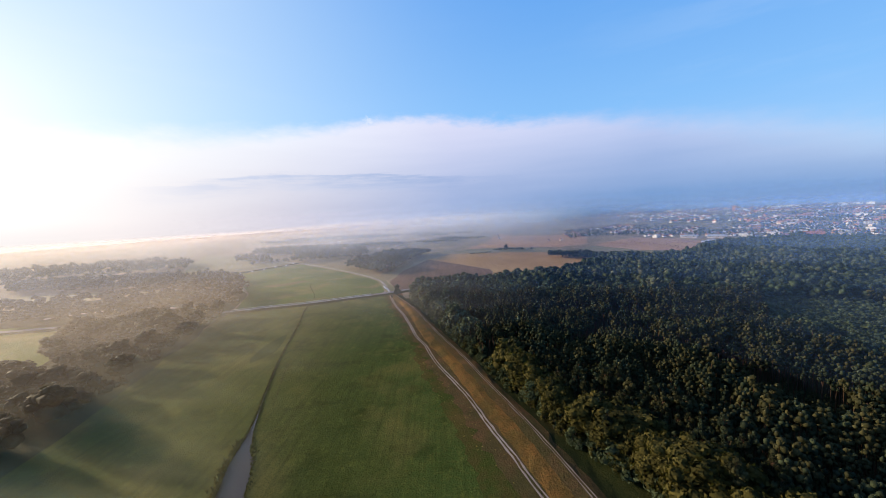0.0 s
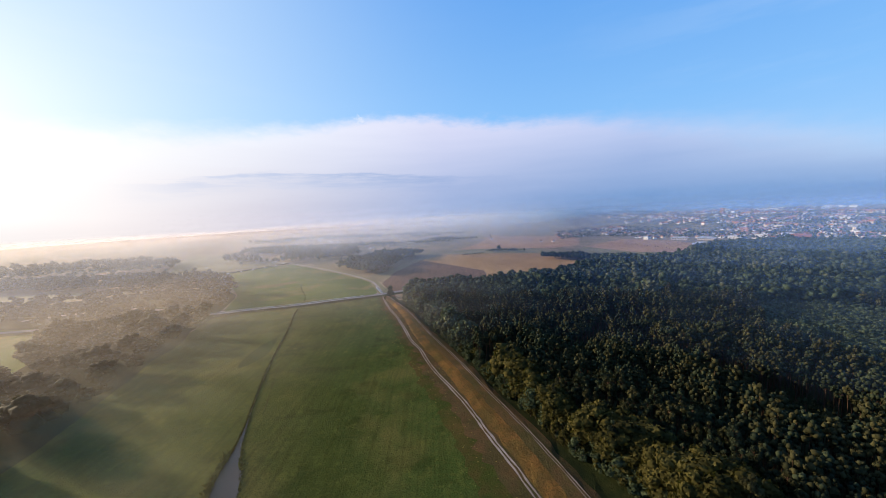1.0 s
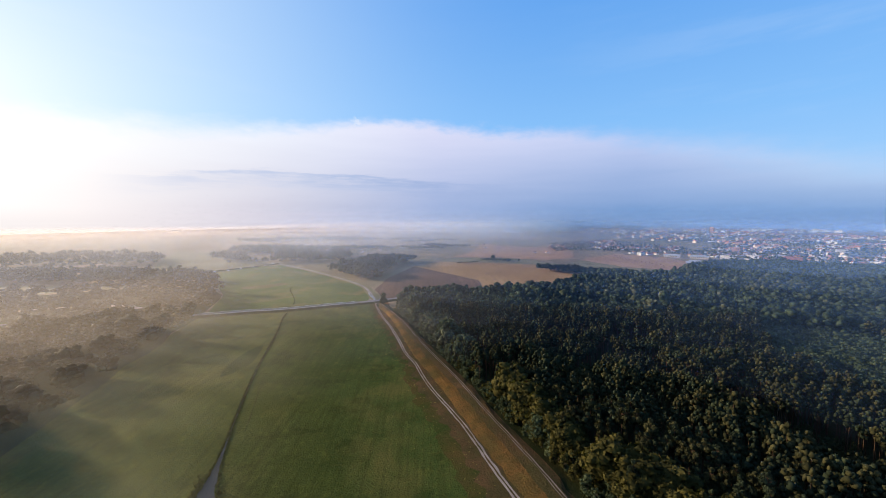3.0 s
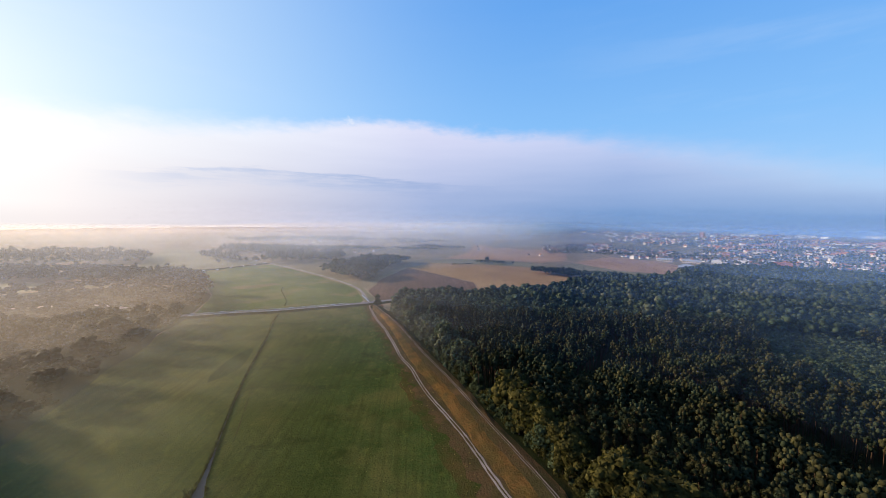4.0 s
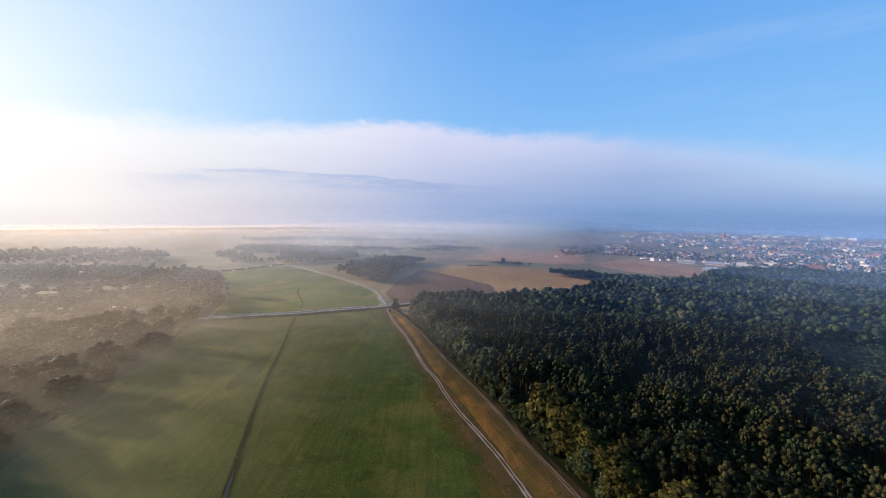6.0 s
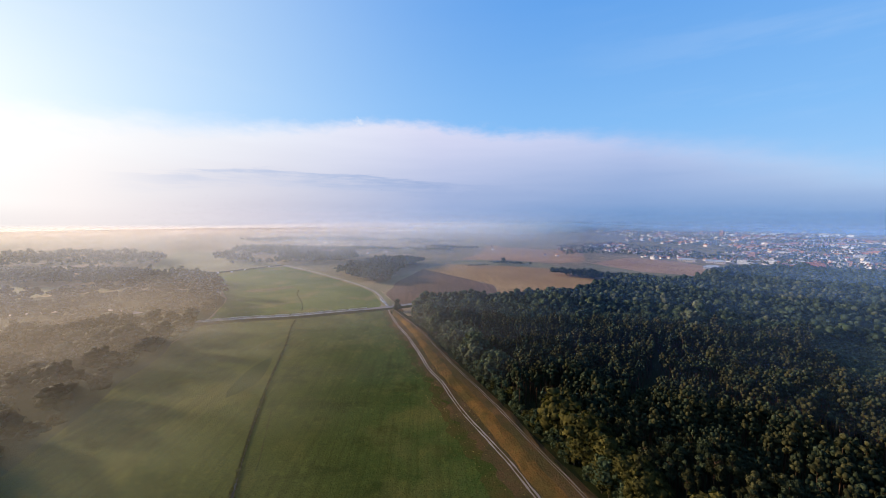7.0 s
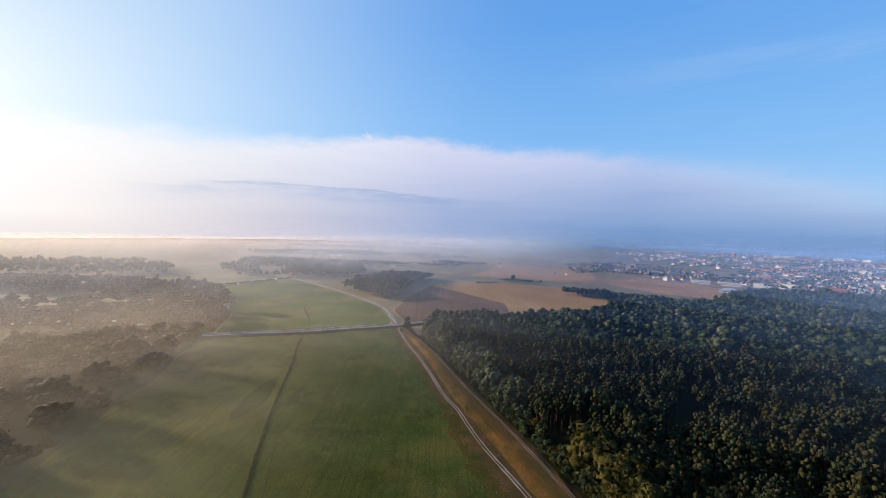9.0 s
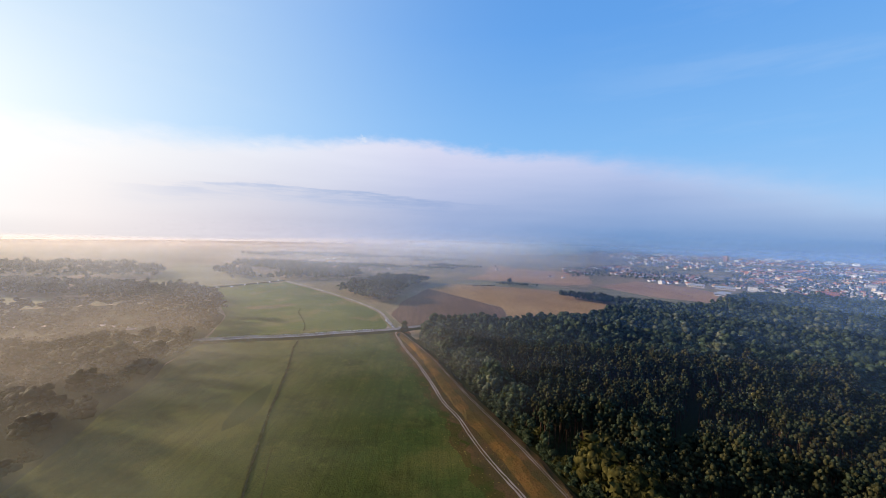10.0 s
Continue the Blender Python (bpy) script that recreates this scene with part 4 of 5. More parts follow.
rng = np.random.default_rng(31)
bank, bank_h = [], []
for i in range(len(ditch)):
    if ditch[i, 1] < 60 or 428 < ditch[i, 1] < 466 or ditch[i, 1] > 590:
        continue
    for sgn, count, tall in ((-1, 26, 1.7), (1, 9, 0.9)) if ditch[i, 1] < 165 else ((-1, 20, 1.6), (1, 10, 1.0)) if ditch[i, 1] < 440 else ((-1, 5, 0.9), (1, 4, 0.8)):
        o = half[i] + np.abs(rng.normal(0.2, (1.1 if sgn < 0 else 0.7) * (1.0 if ditch[i, 1] < 165 else 0.22), count))
        q = ditch[i] + rt[i] * (sgn * o)[:, None] + d[i] * rng.uniform(-2.2, 2.2, count)[:, None]
        bank.append(q)
        bank_h.append(rng.uniform(0.5, 1.0, count) * tall * (1.0 if ditch[i, 1] < 165 else 0.55))
bank, bank_h = np.concatenate(bank), np.concatenate(bank_h)
blades("reeds", bank, bank_h, np.full(len(bank), 0.35), M["reed"], "tall reeds and weeds along the ditch banks", "reeds", 32)
tufts = scatter([(-150, 100), (-205, 190), (-235, 330), (-100, 330), (-30, 290), (-6, 200), (18, 120), (30, 90)], 2.6, 33, 0.5)
wild = np.array([noise.noise((x * 0.03, y * 0.02, 5.0)) for x, y in tufts])
tufts = tufts[wild + 0.25 * rng.normal(size=len(tufts)) > 0.5]
blades("meadow_tufts", tufts, rng.uniform(0.12, 0.3, len(tufts)), rng.uniform(0.15, 0.4, len(tufts)), M["tuft"], "scattered coarse grass tufts in the meadow", "grass", 34)
dry = []
for line_pts, lo, hi, step in ((track, -15, -2.5, 3), (track, 2.5, 9, 3), (path2, -12, -2, 3)):
    dd = np.gradient(line_pts, axis=0)
    dd /= np.linalg.norm(dd, axis=1)[:, None]
    for p, t_ in zip(line_pts, dd):
        o = rng.uniform(lo, hi, 5)
        dry.append(p + np.stack([t_[1] * o, -t_[0] * o], 1) + t_ * rng.uniform(-3, 3, 5)[:, None])
dry = np.concatenate(dry)
dry_grass = blades("dry_grass", dry, rng.uniform(0.12, 0.4, len(dry)), rng.uniform(0.2, 0.6, len(dry)), M["straw"], "dry straw-coloured tufts along the track", "grass", 35)


# ---------------------------------------------------------------- road furniture and vehicles
def guard_rail(line, off, label):
    line = np.array(line)
    dd = np.gradient(line, axis=0)
    dd /= np.linalg.norm(dd, axis=1)[:, None]
    p = line + np.stack([dd[:, 1], -dd[:, 0]], 1) * off
    rail = tagged(new("guard_rail"), label, "guard rail")
    rail.location = (p[0][0], p[0][1], 1.1)
    v, f = [], []
    for i, q in enumerate(p):
        x, y = q - p[0]
        n = np.array((dd[i][1], -dd[i][0])) * 0.05
        v += [(x - n[0], y - n[1], 0.45), (x + n[0], y + n[1], 0.55), (x - n[0], y - n[1], 0.65), (x + n[0], y + n[1], 0.78)]
    for i in range(len(p) - 1):
        for j in range(3):
            f.append((4 * i + j, 4 * i + j + 1, 4 * i + 5 + j, 4 * i + 4 + j))
    part("rail_beam", mesh_from("rail_beam", v, f, [M["zinc"]]), None, rail)
    bm = box(bmesh.new(), (-0.06, -0.06, -0.1), (0.06, 0.06, 0.72), 0.01)
    me = bpy.data.meshes.new("post")
    bm.to_mesh(me)
    bm.free()
    me.materials.append(M["zinc"])
    for q in p:
        part("post", me, None, rail).location = (*(q - p[0]), 0.0)
    return rail


on_dam = road[(road[:, 0] > -250) & (road[:, 0] < -92)]
guard_rail(on_dam, -4.2, "galvanised steel guard rail along the raised road")
guard_rail(on_dam, 4.2, "galvanised steel guard rail along the raised road")


def wheel_mesh(r=0.33, wide=0.22):
    bm = bmesh.new()
    bmesh.ops.create_cone(bm, cap_ends=True, segments=16, radius1=r, radius2=r, depth=wide, matrix=Matrix.Rotation(math.pi / 2, 4, "Y"))
    me = bpy.data.meshes.new("tyre")
    bm.to_mesh(me)
    bm.free()
    me.materials.append(M["rubber"])
    return me


WHEEL = wheel_mesh()


def vehicle(name, x, y, z, turn, label, paint, van):
    """A car or van along its y axis, with body, cabin windows, lamps and four wheels."""
    base = tagged(new(name), label, "van" if van else "car", "parked vehicles")
    base.matrix_basis = pose(x, y, z, 0, 0, turn)
    long, tall = (5.4, 2.3) if van else (4.4, 1.45)
    bm = bmesh.new()
    box(bm, (-0.9, -long / 2, 0.3), (0.9, long / 2, 0.95), 0.05)
    if van:
        box(bm, (-0.9, -long / 2, 0.9), (0.9, long / 2 - 1.3, tall), 0.07)
        box(bm, (-0.86, long / 2 - 1.45, 0.9), (0.86, long / 2 - 0.35, tall - 0.3), 0.16)
    else:
        box(bm, (-0.82, -long / 2 + 0.5, 0.9), (0.82, long / 2 - 1.25, tall), 0.25)
    bmesh.ops.bevel(bm, geom=bm.edges[:], offset=0.05, segments=1, affect="EDGES")
    part("body", bm, paint, base)
    top = tall - (0.45 if van else 0.12)
    y0 = long / 2 - (1.0 if van else 1.55)
    part("windscreen", box(bmesh.new(), (-0.66, y0 - 0.05 + 0.28, 1.0), (0.66, y0 + 0.34, top), 0.06), M["glass"], base)
    for s in (-1, 1):
        part("side_window", box(bmesh.new(), (s * 0.80 - 0.03, -0.6 if not van else 1.1, 1.0), (s * 0.80 + 0.03, 0.7 if not van else 1.8, top), 0.02), M["glass"], base)
        part("headlight", box(bmesh.new(), (s * 0.68 - 0.14, long / 2 - 0.05, 0.62), (s * 0.68 + 0.14, long / 2 + 0.02, 0.8), 0.01), M["zinc"], base)
        for yy in (-long / 2 + 0.9, long / 2 - 0.9):
            part("wheel", WHEEL, None, base).location = (s * 0.84, yy, 0.33)
    return base


for x, y, turn, van, col in ((-79, 502, 14, True, "paint"), (-82, 510, 14, False, "paint2"), (-76, 494, 14, False, "paint2"), (-85, 518, 16, False, "paint"), (-87, 525, 16, False, "paint2")):
    vehicle("van" if van else "car", x, y, -0.1, turn, ("white panel van" if van else "pale parked car") + " standing beside the road junction", M[col], van)
vehicle("car", -113, 466.0, 1.18, -66, "white car standing on the raised road", M["paint"], False)
for i, (x, y) in enumerate(((-451, 764), (-416, 752), (-399, 768), (-388, 796), (-377, 826), (-362, 847), (-355, 873))):
    vehicle("van", x, y, -0.1, -40 + 17 * i, "white van parked along a field track in mist", M["paint"], True)
band("hedge_bank", smooth_line([(-490, 728), (-430, 752), (-395, 800), (-345, 884)]), [(-1.6, -0.1), (-0.8, 1.4), (0.8, 1.5), (1.6, -0.1)], M["verge"], "dark low hedge bank along a field track", "hedge", 0.4, 9)


# ---------------------------------------------------------------- the town
def gable(w, l, eave, ridge, over=0.5):
    """Roof of a house w wide and l long: two thick slopes."""
    bm = bmesh.new()
    a, b = w / 2 + over, l / 2 + over
    drop = (ridge - eave) * over / (w / 2)
    v = [bm.verts.new(p) for p in ((-a, -b, eave - drop), (-a, b, eave - drop), (0, b, ridge), (0, -b, ridge), (a, -b, eave - drop), (a, b, eave - drop),
                                   (-a, -b, eave - drop + 0.25), (-a, b, eave - drop + 0.25), (0, b, ridge + 0.3), (0, -b, ridge + 0.3), (a, -b, eave - drop + 0.25), (a, b, eave - drop + 0.25))]
    for f_ in ((6, 9, 8, 7), (9, 10, 11, 8), (0, 1, 2, 3), (3, 2, 5, 4), (0, 6, 7, 1), (4, 5, 11, 10), (0, 3, 9, 6), (3, 4, 10, 9), (1, 7, 8, 2), (2, 8, 11, 5)):
        bm.faces.new([v[i] for i in f_])
    return bm


def gable_wall(w, l, eave, ridge):
    bm = bmesh.new()
    v = [bm.verts.new(p) for p in ((-w / 2, -l / 2, -0.4), (w / 2, -l / 2, -0.4), (w / 2, l / 2, -0.4), (-w / 2, l / 2, -0.4), (-w / 2, -l / 2, eave), (w / 2, -l / 2, eave), (w / 2, l / 2, eave), (-w / 2, l / 2, eave), (0, -l / 2, ridge), (0, l / 2, ridge))]
    for f_ in ((0, 1, 5, 8, 4), (1, 2, 6, 5), (2, 3, 7, 9, 6), (3, 0, 4, 7), (4, 8, 9, 7), (8, 5, 6, 9)):
        bm.faces.new([v[i] for i in f_])
    return bm


def to_mesh(name, bm, mat):
    me = bpy.data.meshes.new(name)
    bm.to_mesh(me)
    bm.free()
    me.materials.append(mat)
    return me


def house_kit(w, l, eave, ridge, wall, roof):
    k = {"wall": to_mesh("wall", gable_wall(w, l, eave, ridge), M[wall]), "roof": to_mesh("roof", gable(w, l, eave, ridge), M[roof])}
    k["chimney"] = to_mesh("chimney", box(bmesh.new(), (w * 0.16, -0.5, ridge - 1.6), (w * 0.16 + 0.8, 0.5, ridge + 0.9), 0.05), M["wall_b"])
    k["window"] = to_mesh("window", box(bmesh.new(), (-0.6, -0.06, -0.75), (0.6, 0.06, 0.75), 0.02), M["glass"])
    k["size"] = (w, l, eave)
    return k


def house(kit, x, y, turn, label, windows):
    base = tagged(new("house"), label, "house", "town houses")
    base.matrix_basis = pose(x, y, rise(x, y), 0, 0, turn) @ Matrix.Diagonal((0.78, 0.78, 0.74, 1))
    w, l, eave = kit["size"]
    part("wall", kit["wall"], None, base)
    roof = part("roof", kit["roof"], None, base)
    part("chimney", kit["chimney"], None, roof)
    if windows:
        for u in (-0.28, 0.28):
            part("window", kit["window"], None, base).matrix_basis = pose(u * w, -l / 2 - 0.04, eave * 0.5, 0, 0, 0)
            part("window", kit["window"], None, base).matrix_basis = pose(-w / 2 - 0.04, u * l, eave * 0.5, 0, 0, 90)
    return base


HOUSES = [(house_kit(w, l, e, r, wall, roof), words) for w, l, e, r, wall, roof, words in (
    (8, 10, 4.2, 7.5, "wall_w", "roof_r", "white rendered house with a red tiled gable roof"),
    (9, 10, 5.0, 8.5, "wall_c", "roof_o", "cream house with an orange tiled gable roof"),
    (8, 12, 4.6, 7.8, "wall_w", "roof_g", "white house with a grey gable roof"),
    (10, 14, 6.0, 9.5, "wall_c", "roof_r", "large cream house with a red gable roof"),
    (10, 18, 6.0, 8.8, "wall_w", "roof_o", "long white house with an orange roof"),
    (9, 11, 5.4, 8.6, "wall_b", "roof_g", "brick house with a grey gable roof"))]


def block(name, x, y, turn, w, l, h, wall, roof, label, bands=True):
    """A flat-roofed block with parapet, roof house and bands of windows storey by storey."""
    base = tagged(new(name), label, "building", "town blocks")
    base.matrix_basis = pose(x, y, rise(x, y), 0, 0, turn)
    part("wall", box(bmesh.new(), (-w / 2, -l / 2, -0.4), (w / 2, l / 2, h)), M[wall], base)
    bm = box(bmesh.new(), (-w / 2 - 0.3, -l / 2 - 0.3, h + 0.004), (w / 2 + 0.3, l / 2 + 0.3, h + 0.7), 0.1)
    box(bm, (-w * 0.2, -l * 0.1, h + 0.68), (w * 0.2, l * 0.1, h + 2.4))
    part("roof", bm, M[roof], base)
    if bands:
        for k in range(max(1, int(h / 3.2))):
            z = 1.2 + k * 3.1
            for s in (-1, 1):
                part("window_band", box(bmesh.new(), (s * (w / 2 + 0.02) - 0.05, -l * 0.46, z), (s * (w / 2 + 0.02) + 0.05, l * 0.46, z + 1.3)), M["glass"], base)
    return base


TOWN = [
    ([(385, 1125), (500, 1178), (580, 1112), (660, 1040), (720, 1000), (800, 1050), (900, 1300), (760, 1600), (480, 1480)], 24.0, 0.8),
    ([(720, 965), (790, 880), (835, 850), (900, 770), (1010, 690), (1400, 900), (2000, 1500), (1700, 1720), (1100, 1380), (860, 1150)], 23.0, 0.75),
    ([(900, 1700), (1100, 1400), (1700, 1750), (2200, 1900), (2300, 2300), (1800, 2500), (1100, 2500)], 38.0, 0.7),
]
rng = np.random.default_rng(51)
homes = []
for i, (poly, gap, dense) in enumerate(TOWN):
    q = scatter(poly, gap, 52 + i, 0.35)
    group = np.array([noise.noise((x * 0.008, y * 0.008, 2.0 + i)) for x, y in q])
    q = q[(group > 0.0) & (rng.uniform(size=len(q)) < dense)]
    homes += [(x, y, i) for x, y in q]
homes = np.array(homes)
order = np.argsort(np.hypot(homes[:, 0], homes[:, 1]))
homes = homes[order]
turns = np.array([18.0 + 30 * noise.noise((x * 0.004, y * 0.004, 7.0)) for x, y, _ in homes]) + np.where(rng.uniform(size=len(homes)) < 0.4, 90, 0)
pick = rng.integers(0, len(HOUSES), len(homes))
pick[(homes[:, 2] == 0) & (pick == 4)] = 0
for k in range(min(300, len(homes))):
    kit, words = HOUSES[pick[k]]
    house(kit, homes[k, 0], homes[k, 1], turns[k], words + ", in the town", k < 90)
vs, fs, ms, base = [], [], [], 0
mats = ["wall_w", "wall_c", "wall_b", "roof_r", "roof_o", "roof_g"]
look_up = [(0, 3), (1, 4), (0, 5), (1, 3), (0, 4), (2, 5)]
for k in range(300, len(homes)):
    kit = HOUSES[pick[k]][0]
    m = pose(homes[k, 0], homes[k, 1], rise(homes[k, 0], homes[k, 1]), 0, 0, turns[k]) @ Matrix.Diagonal((1.15, 1.15, 1.1, 1))
    for key, mi in (("wall", look_up[pick[k]][0]), ("roof", look_up[pick[k]][1])):
        me = kit[key]
        vs += [m @ v.co for v in me.vertices]
        for p_ in me.polygons:
            fs.append([base + i for i in p_.vertices])
            ms.append(mi)
        base += len(me.vertices)
tagged(new("distant_houses", mesh_from("distant_houses", vs, fs, [M[k] for k in mats], ms)), "hazy mass of distant town houses with pale walls", "houses", kind="stuff")

block("apartment_block", 948, 1115, 25, 14, 22, 17, "wall_b", "roof_f", "reddish brick apartment block above the roofs")
block("apartment_block", 1534, 1947, 20, 16, 18, 30, "wall_b", "roof_f", "tall reddish tower block in the haze")
block("factory_hall", 607, 1053, 30, 15, 12, 8, "wall_w", "sheet", "small bright white hall at the field edge", False)
for x, y, l in ((2250, 2443, 70), (2330, 2380, 60), (2634, 2530, 70), (2659, 2030, 80), (2600, 1960, 60), (1965, 2452, 50), (1756, 1956, 50), (1926, 2060, 46), (2103, 2069, 54), (2030, 1884, 40), (1850, 2180, 44), (2133, 1848, 36), (1591, 1943, 30), (2230, 2050, 50), (1660, 2080, 36)):
    block("apartment_block", x, y, 36 + rng.uniform(-16, 16), 13, l * 0.75, rng.choice([9, 11, 11]), "slab", "roof_f", "long white apartment slab in the haze", False)
for k in range(12):
    block("apartment_block", 1480 + 66 * k, 2420 - 48 * k + 40 * (k % 3), 36 + rng.uniform(-16, 16), 13, rng.uniform(18, 40), 10, "slab", "roof_f", "long white apartment slab in the haze", False)
for x, y, l, w_ in ((1230, 1290, 60, 20), (1120, 1190, 45, 18), (1360, 1180, 50, 16), (1500, 1320, 70, 22), (960, 880, 34, 14), (1080, 930, 40, 16), (1000, 800, 30, 14), (910, 940, 46, 16), (860, 960, 40, 18), (1190, 1010, 60, 20), (1260, 1090, 44, 18), (770, 940, 50, 14), (1330, 1000, 60, 18)):
    block("town_building", x, y, 35 + rng.uniform(-40, 40), w_ * 0.75, l * 0.55, rng.uniform(7, 11), ("wall_w", "wall_c")[int(rng.integers(2))], "roof_f", "long pale flat-roofed building in the town", False)
for x, y in ((1090, 3440), (1210, 3440)):
    block("warehouse", x, y, 70, 40, 150, 12, "wall_w", "sheet", "very long white warehouse on the horizon", False)


def long_roofed(name, x, y, turn, w, l, eave, ridge, wall, roof, label):
    base = tagged(new(name), label, "building")
    base.matrix_basis = pose(x, y, 0, 0, 0, turn)
    part("wall", gable_wall(w, l, eave, ridge), M[wall], base)
    r = part("roof", gable(w, l, eave, ridge, 0.8), M[roof], base)
    part("ridge_vent", box(bmesh.new(), (-0.8, -l * 0.4, ridge), (0.8, l * 0.4, ridge + 0.9), 0.1), M[roof], r)
    for u in np.linspace(-0.42, 0.42, 9):
        part("window", box(bmesh.new(), (-w / 2 - 0.08, u * l - 0.9, eave * 0.35), (-w / 2 + 0.02, u * l + 0.9, eave * 0.8)), M["glass"], base)
    return base


long_roofed("manor", 846, 842, 52, 20, 34, 8, 16, "wall_c", "roof_r", "large building with a broad bright red roof")
long_roofed("shed", 668, 1004, 48, 16, 36, 4.5, 7.5, "wall_c", "sheet", "long shed with a pale sheet-metal roof")
long_roofed("shed", 716, 965, 48, 16, 40, 4.5, 7.5, "wall_c", "sheet", "long shed with a pale sheet-metal roof")
long_roofed("shed", 604, 846, 50, 10, 18, 4, 6, "wall_w", "sheet", "small white shed at the edge of the forest")
long_roofed("shed", 628, 864, 50, 10, 22, 4, 6, "wall_w", "sheet", "small white shed at the edge of the forest")
for x, y, s in ((203, 1330, 20), (50, 1513, -30), (62, 1525, 20), (80, 1552, 60), (-430, 1660, 30), (-455, 1640, 60), (-154, 1225, 10), (-203, 1168, 40), (-92, 1370, 15), (360, 1130, 30), (330, 1150, 75)):
    kit, words = HOUSES[abs(s) % 3]
    house(kit, x, y, s, words + " in fields", True)
church = tagged(new("church"), "slender church tower with a pointed dark spire", "church")
church.location = (1690, 3220, rise(1690, 3220))
part("tower", box(bmesh.new(), (-4, -4, -0.4), (4, 4, 24)), M["roof_g"], church)
part("spire", box(bmesh.new(), (-4.4, -4.4, 24), (4.4, 4.4, 46), 4.2), M["roof_g"], church)
part("nave", gable_wall(16, 36, 9, 17), M["wall_c"], church).location = (0, 24, 0)

q = np.concatenate([scatter(TOWN[0][0], 18.0, 71), scatter(TOWN[1][0], 18.0, 72), scatter(TOWN[2][0], 27.0, 73)])
q = q[np.array([noise.noise((x * 0.011, y * 0.011, 4.0)) for x, y in q]) > -0.2]
free = np.array([np.min(np.hypot(homes[:, 0] - x, homes[:, 1] - y)) > 8 for x, y in q])
q = q[free]
forest("town_trees", q, rng.uniform(7, 14, len(q)), np.where(rng.uniform(size=len(q)) < 0.7, 2, 3), 6, (0.055, 0.10), "dark garden and street trees among the houses", 74, trunks=False, few=2)
for k in range(16):
    u = k / 15
    h = 3.0 + 1.2 * ((k * 7) % 5) / 5
    tree("small_tree", KITS["broad"][k % 6], 494 + u * 22 + (k % 3), 985 - u * 175, h, h, k * 40, "small round tree in a row across the field", "row of small trees")


# ---------------------------------------------------------------- mist and distance
def veil(name, radius, a0, a1, top, dense, tint, fade_az, low, label, seed, back=0.5, foot=14.0):
    """A standing sheet of mist on an arc about the meadow; thin at its foot, thickest a little above, gone at its top.
    dense: share of light it holds back; fade_az: azimuths between which it thins out towards the right."""
    v, f = [], []
    n = 90
    for i in range(n + 1):
        a = radians(a0 + (a1 - a0) * i / n)
        r = radius
        for z in (-0.25, top * 0.5, top):
            v.append((-20 + r * math.sin(a), 30 + r * math.cos(a), z))
    for i in range(n):
        for j in range(2):
            f.append((3 * i + j, 3 * i + 3 + j, 3 * i + 4 + j, 3 * i + 1 + j))

    def build(t):
        p = where(t)
        s = t.add("ShaderNodeSeparateXYZ", {0: p})
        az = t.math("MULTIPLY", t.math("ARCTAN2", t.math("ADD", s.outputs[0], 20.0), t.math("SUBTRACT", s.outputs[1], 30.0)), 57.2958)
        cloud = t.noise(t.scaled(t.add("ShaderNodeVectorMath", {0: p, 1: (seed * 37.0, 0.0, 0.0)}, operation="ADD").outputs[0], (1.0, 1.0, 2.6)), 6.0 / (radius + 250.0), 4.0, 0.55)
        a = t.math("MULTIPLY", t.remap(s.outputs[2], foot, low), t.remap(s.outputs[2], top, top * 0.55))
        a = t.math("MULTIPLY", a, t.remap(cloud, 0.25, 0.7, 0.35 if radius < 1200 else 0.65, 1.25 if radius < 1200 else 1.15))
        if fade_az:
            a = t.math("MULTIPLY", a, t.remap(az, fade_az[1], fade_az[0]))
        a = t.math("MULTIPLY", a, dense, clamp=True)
        # a listed tint puts scattered light into the sheet's colour by azimuth
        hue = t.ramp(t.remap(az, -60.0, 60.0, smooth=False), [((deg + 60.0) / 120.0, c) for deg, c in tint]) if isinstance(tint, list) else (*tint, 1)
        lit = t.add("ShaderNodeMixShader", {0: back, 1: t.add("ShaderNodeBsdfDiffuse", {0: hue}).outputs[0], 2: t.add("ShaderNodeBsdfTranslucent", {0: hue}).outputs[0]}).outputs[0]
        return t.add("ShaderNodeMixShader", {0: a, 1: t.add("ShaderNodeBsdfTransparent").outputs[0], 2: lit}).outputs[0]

    me = mesh_from(name, v, f, [material(name, build)], smooth=True)
    ob = tagged(new(name, me), label, "mist", kind="stuff")
    return ob


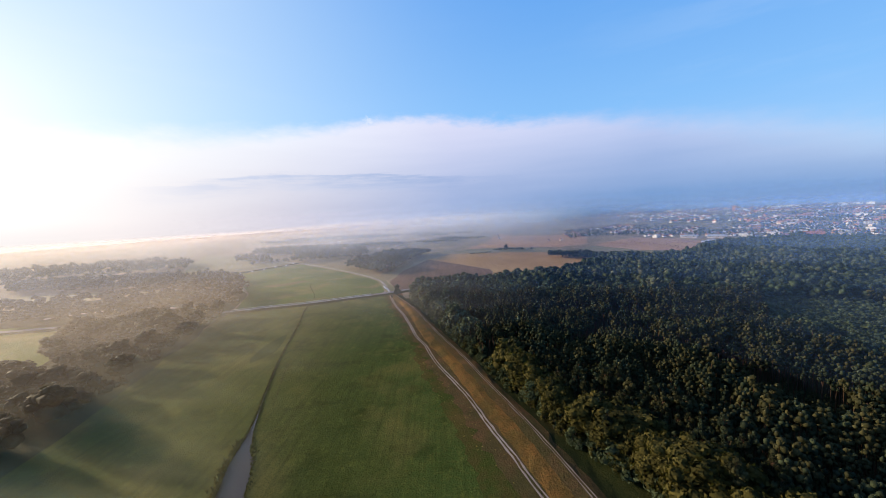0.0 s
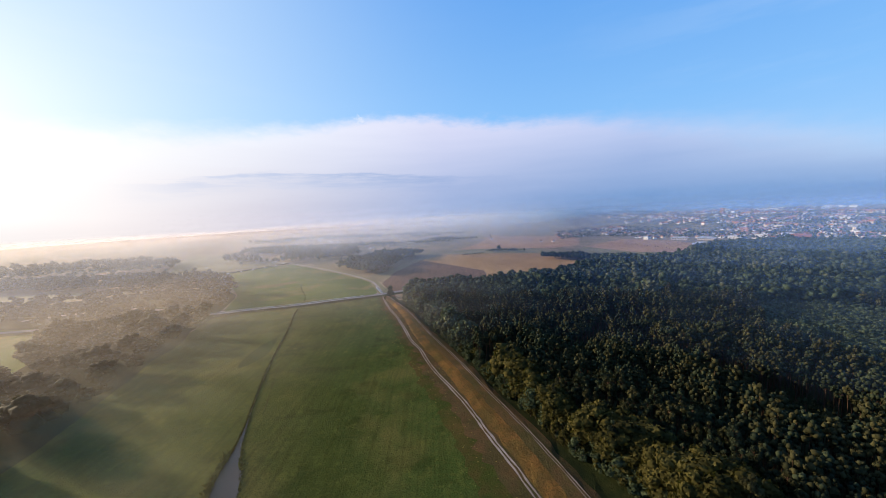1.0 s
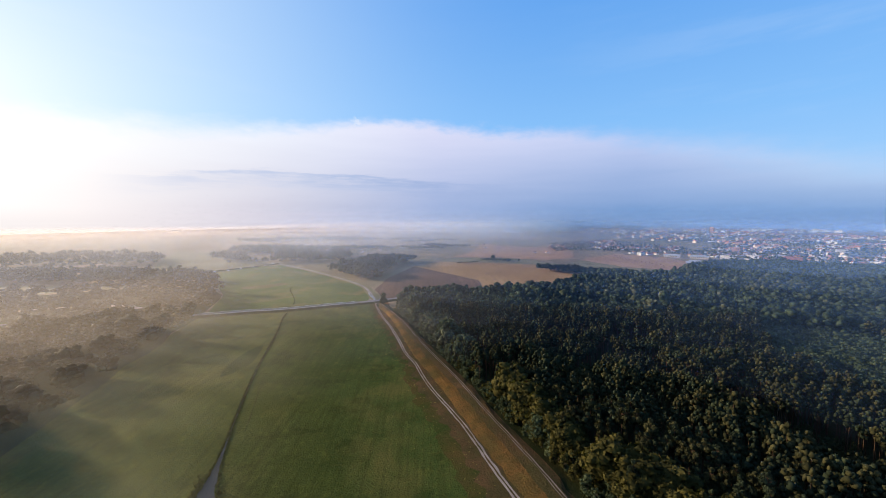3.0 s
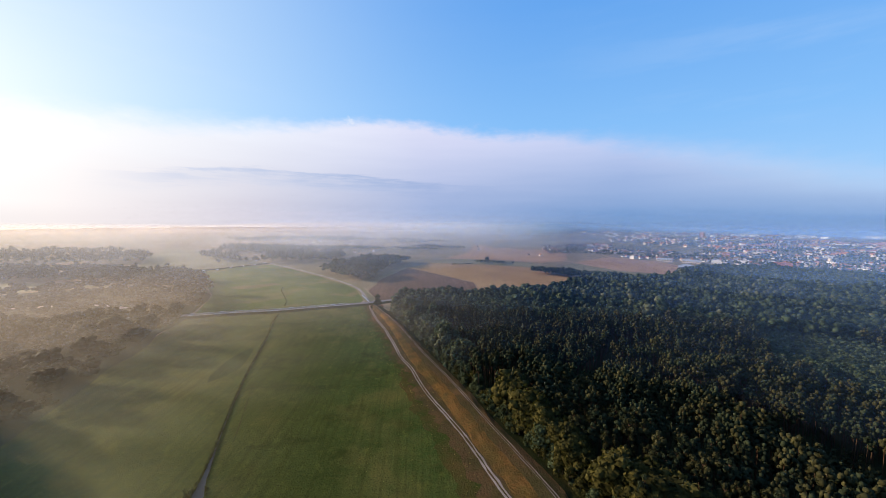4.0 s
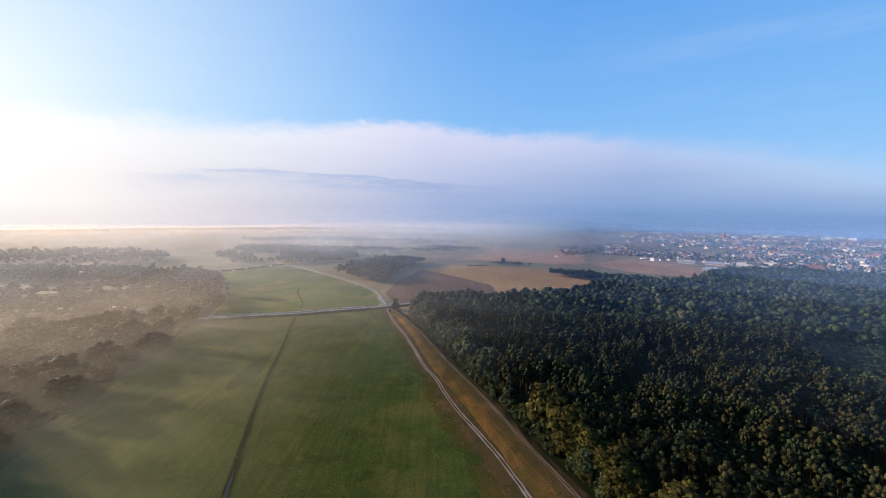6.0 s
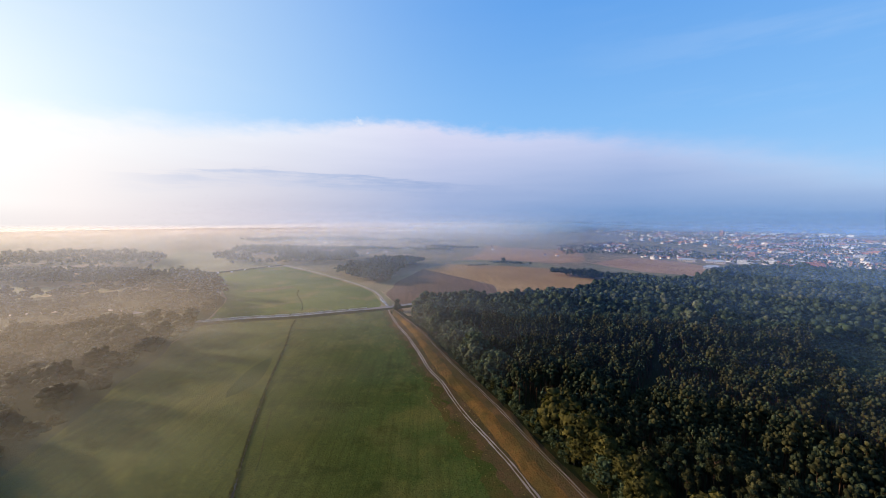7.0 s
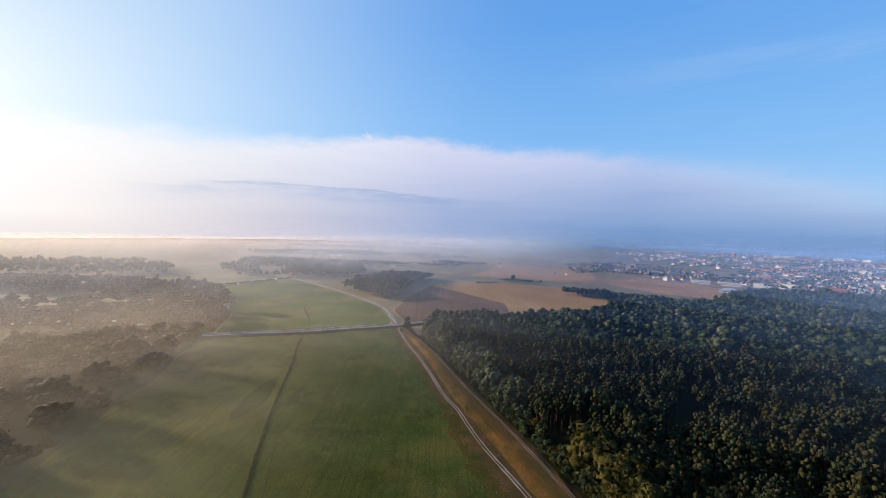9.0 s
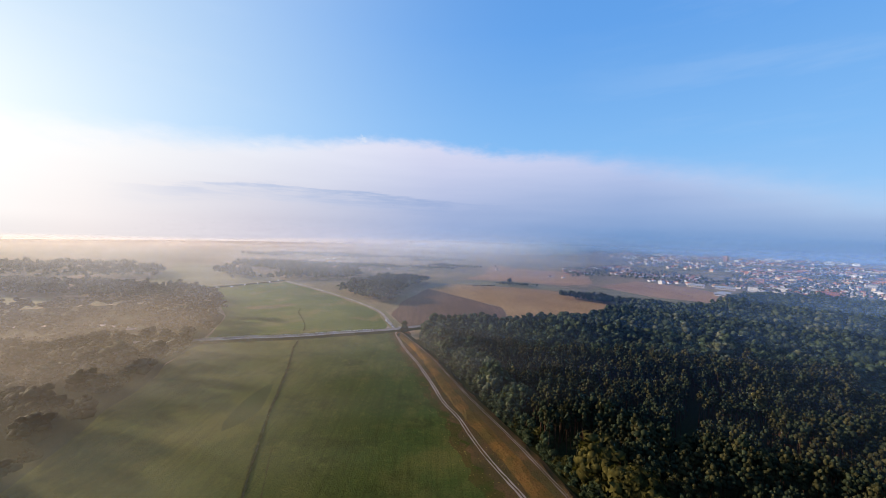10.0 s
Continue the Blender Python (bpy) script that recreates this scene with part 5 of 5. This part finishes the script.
def mist_sheet(height, dense, seed):
    """A thin level layer of mist over the meadow and between the riverside trees, with golden sunlight painted as
    streaks along the sun's direction.
    """
    v, f, nx, ny = [], [], 12, 18
    for j in range(ny + 1):
        for i in range(nx + 1):
            v.append((-330 + 290 * i / nx, -130 + 590 * j / ny, height + 1.2 * math.sin(i * 1.3 + j * 0.9)))
    for j in range(ny):
        for i in range(nx):
            k = j * (nx + 1) + i
            f.append((k, k + 1, k + nx + 2, k + nx + 1))

    def build(t):
        p = where(t)
        s = t.add("ShaderNodeSeparateXYZ", {0: p})
        off = t.math("ADD", s.outputs[0], t.math("MULTIPLY", s.outputs[1], 0.18))
        across = t.math("ADD", t.math("MULTIPLY", s.outputs[0], 0.406), t.math("MULTIPLY", s.outputs[1], 0.914))
        down = t.math("SUBTRACT", t.math("MULTIPLY", s.outputs[0], 0.914), t.math("MULTIPLY", s.outputs[1], 0.406))
        light_streaks = t.add("ShaderNodeCombineXYZ", {0: t.math("MULTIPLY", across, 0.030), 1: t.math("MULTIPLY", down, 0.007), 2: seed * 3.7}).outputs[0]
        a = t.remap(t.noise(light_streaks, 1.0, 3.0, 0.5), 0.32, 0.66, 0.2, 1.6)
        a = t.math("MULTIPLY", a, t.math("MULTIPLY", t.math("MULTIPLY", t.remap(off, 20.0, -120.0), t.remap(s.outputs[0], -42.0, -120.0)), t.remap(off, -245.0, -165.0)))
        a = t.math("MULTIPLY", a, t.math("MULTIPLY", t.remap(s.outputs[1], 455.0, 330.0), t.remap(s.outputs[1], 70.0, 210.0, 2.2 * dense, 0.8 * dense)), clamp=True)
        # golden sunlight put into the mist's own colour
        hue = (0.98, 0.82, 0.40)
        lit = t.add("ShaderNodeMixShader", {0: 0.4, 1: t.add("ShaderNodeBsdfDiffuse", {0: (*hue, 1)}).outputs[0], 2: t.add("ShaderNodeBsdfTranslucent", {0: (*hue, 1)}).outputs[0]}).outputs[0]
        return t.add("ShaderNodeMixShader", {0: a, 1: t.add("ShaderNodeBsdfTransparent").outputs[0], 2: lit}).outputs[0]

    tagged(new("mist_layer", mesh_from("mist_layer", v, f, [material("mist_layer", build)], smooth=True)), "thin low mist over the meadow with golden sunlight painted in", "mist", kind="stuff")


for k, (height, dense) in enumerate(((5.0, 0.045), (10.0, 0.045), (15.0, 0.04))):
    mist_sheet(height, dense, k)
# mist colours by azimuth, brightened or dimmed in place of scattered sunlight
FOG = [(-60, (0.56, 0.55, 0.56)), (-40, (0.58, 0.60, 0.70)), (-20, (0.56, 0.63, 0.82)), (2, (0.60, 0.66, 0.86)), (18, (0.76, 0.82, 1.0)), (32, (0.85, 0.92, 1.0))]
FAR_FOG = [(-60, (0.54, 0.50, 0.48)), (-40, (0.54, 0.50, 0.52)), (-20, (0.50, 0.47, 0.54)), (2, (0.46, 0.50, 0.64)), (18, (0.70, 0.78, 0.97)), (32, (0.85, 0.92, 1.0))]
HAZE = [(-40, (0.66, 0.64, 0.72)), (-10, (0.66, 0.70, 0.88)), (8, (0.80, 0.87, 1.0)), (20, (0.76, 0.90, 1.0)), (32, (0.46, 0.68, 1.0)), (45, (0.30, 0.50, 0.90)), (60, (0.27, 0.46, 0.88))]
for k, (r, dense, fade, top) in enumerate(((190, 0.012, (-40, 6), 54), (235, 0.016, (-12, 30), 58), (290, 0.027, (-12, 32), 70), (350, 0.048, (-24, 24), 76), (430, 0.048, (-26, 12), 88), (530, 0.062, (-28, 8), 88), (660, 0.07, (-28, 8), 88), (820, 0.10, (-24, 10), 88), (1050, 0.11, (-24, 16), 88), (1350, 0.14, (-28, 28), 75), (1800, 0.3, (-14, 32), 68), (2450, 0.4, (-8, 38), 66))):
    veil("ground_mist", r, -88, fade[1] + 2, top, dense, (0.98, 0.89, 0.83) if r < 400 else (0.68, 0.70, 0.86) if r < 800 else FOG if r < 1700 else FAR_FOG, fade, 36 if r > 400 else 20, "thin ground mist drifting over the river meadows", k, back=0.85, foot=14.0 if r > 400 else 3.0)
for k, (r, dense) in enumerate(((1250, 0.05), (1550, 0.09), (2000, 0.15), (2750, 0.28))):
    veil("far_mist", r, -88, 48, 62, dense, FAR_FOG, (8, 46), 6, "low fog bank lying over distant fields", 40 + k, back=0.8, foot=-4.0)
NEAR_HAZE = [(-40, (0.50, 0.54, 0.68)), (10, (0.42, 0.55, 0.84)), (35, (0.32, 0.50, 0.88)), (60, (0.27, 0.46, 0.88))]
# aerial haze painted as thin sheets whose blue deepens away from the sun
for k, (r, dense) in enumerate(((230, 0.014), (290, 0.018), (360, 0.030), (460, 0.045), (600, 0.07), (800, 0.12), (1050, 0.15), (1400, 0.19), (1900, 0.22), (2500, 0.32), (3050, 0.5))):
    veil("blue_haze", r, -40, 70, 125 if r < 900 else 150 if r < 1500 else 112, dense, NEAR_HAZE if r < 1000 else HAZE, (8, -38) if r < 1600 else (12, -26), 30 if r < 700 else 18, "painted sheets of bluish morning haze", 20 + k, foot=-4.0 if r < 700 else -8.0 if r < 2400 else -40.0)
# the warm brown tint stands in for backlight in this mist
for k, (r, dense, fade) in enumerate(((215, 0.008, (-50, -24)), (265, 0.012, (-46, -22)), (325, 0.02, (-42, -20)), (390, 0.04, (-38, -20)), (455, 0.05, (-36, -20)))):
    veil("wood_mist", r, -88, fade[1] + 2, 44 if r < 350 else 60, dense, (0.86, 0.75, 0.67), fade, 12, "mist between the riverside trees, backlit warmth put into its tint", 60 + k, back=0.8, foot=0.0)


def backdrop():
    """Hazy distance that closes the plain, painted as an emissive sheet: grey-white towards the sun, bluish away from
    it.
    """
    v, f, n = [], [], 96
    for i in range(n + 1):
        a = radians(-90 + 180 * i / n)
        r = 3050 + 1650 * max(0.0, math.cos(a * 1.25)) ** 1.6
        for z in (-0.28, 40, 100, 210):
            v.append((-20 + r * math.sin(a), 30 + r * math.cos(a), z))
    for i in range(n):
        for j in range(3):
            f.append((4 * i + j, 4 * i + 4 + j, 4 * i + 5 + j, 4 * i + 1 + j))

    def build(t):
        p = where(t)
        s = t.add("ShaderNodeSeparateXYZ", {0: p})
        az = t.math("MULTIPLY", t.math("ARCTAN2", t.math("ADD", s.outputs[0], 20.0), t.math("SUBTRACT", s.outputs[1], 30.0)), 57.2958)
        # haze brightness painted by azimuth; the sheet emits it, no lamp stands there
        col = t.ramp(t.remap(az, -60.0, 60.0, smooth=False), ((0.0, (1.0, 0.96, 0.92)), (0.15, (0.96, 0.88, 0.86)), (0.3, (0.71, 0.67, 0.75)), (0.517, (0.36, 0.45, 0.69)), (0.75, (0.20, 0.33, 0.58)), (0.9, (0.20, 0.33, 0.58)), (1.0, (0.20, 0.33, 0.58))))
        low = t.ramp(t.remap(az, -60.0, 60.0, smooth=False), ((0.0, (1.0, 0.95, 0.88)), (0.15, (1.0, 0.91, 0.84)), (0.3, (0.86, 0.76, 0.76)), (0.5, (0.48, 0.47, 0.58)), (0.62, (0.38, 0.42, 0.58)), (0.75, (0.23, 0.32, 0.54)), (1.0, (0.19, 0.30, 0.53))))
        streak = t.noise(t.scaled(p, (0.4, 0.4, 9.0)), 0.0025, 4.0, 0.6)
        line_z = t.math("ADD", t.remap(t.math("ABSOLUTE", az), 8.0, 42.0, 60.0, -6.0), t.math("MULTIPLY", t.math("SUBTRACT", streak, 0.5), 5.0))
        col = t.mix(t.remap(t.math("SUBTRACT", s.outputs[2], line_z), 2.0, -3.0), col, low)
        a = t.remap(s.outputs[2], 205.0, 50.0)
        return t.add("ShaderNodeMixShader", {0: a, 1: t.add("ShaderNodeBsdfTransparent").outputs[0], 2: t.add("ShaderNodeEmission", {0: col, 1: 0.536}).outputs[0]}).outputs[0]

    return structure("backdrop", mesh_from("backdrop", v, f, [material("painted_haze_glow", build)], smooth=True), "glowing sheet painted as the hazy horizon beyond the fields", "backdrop")


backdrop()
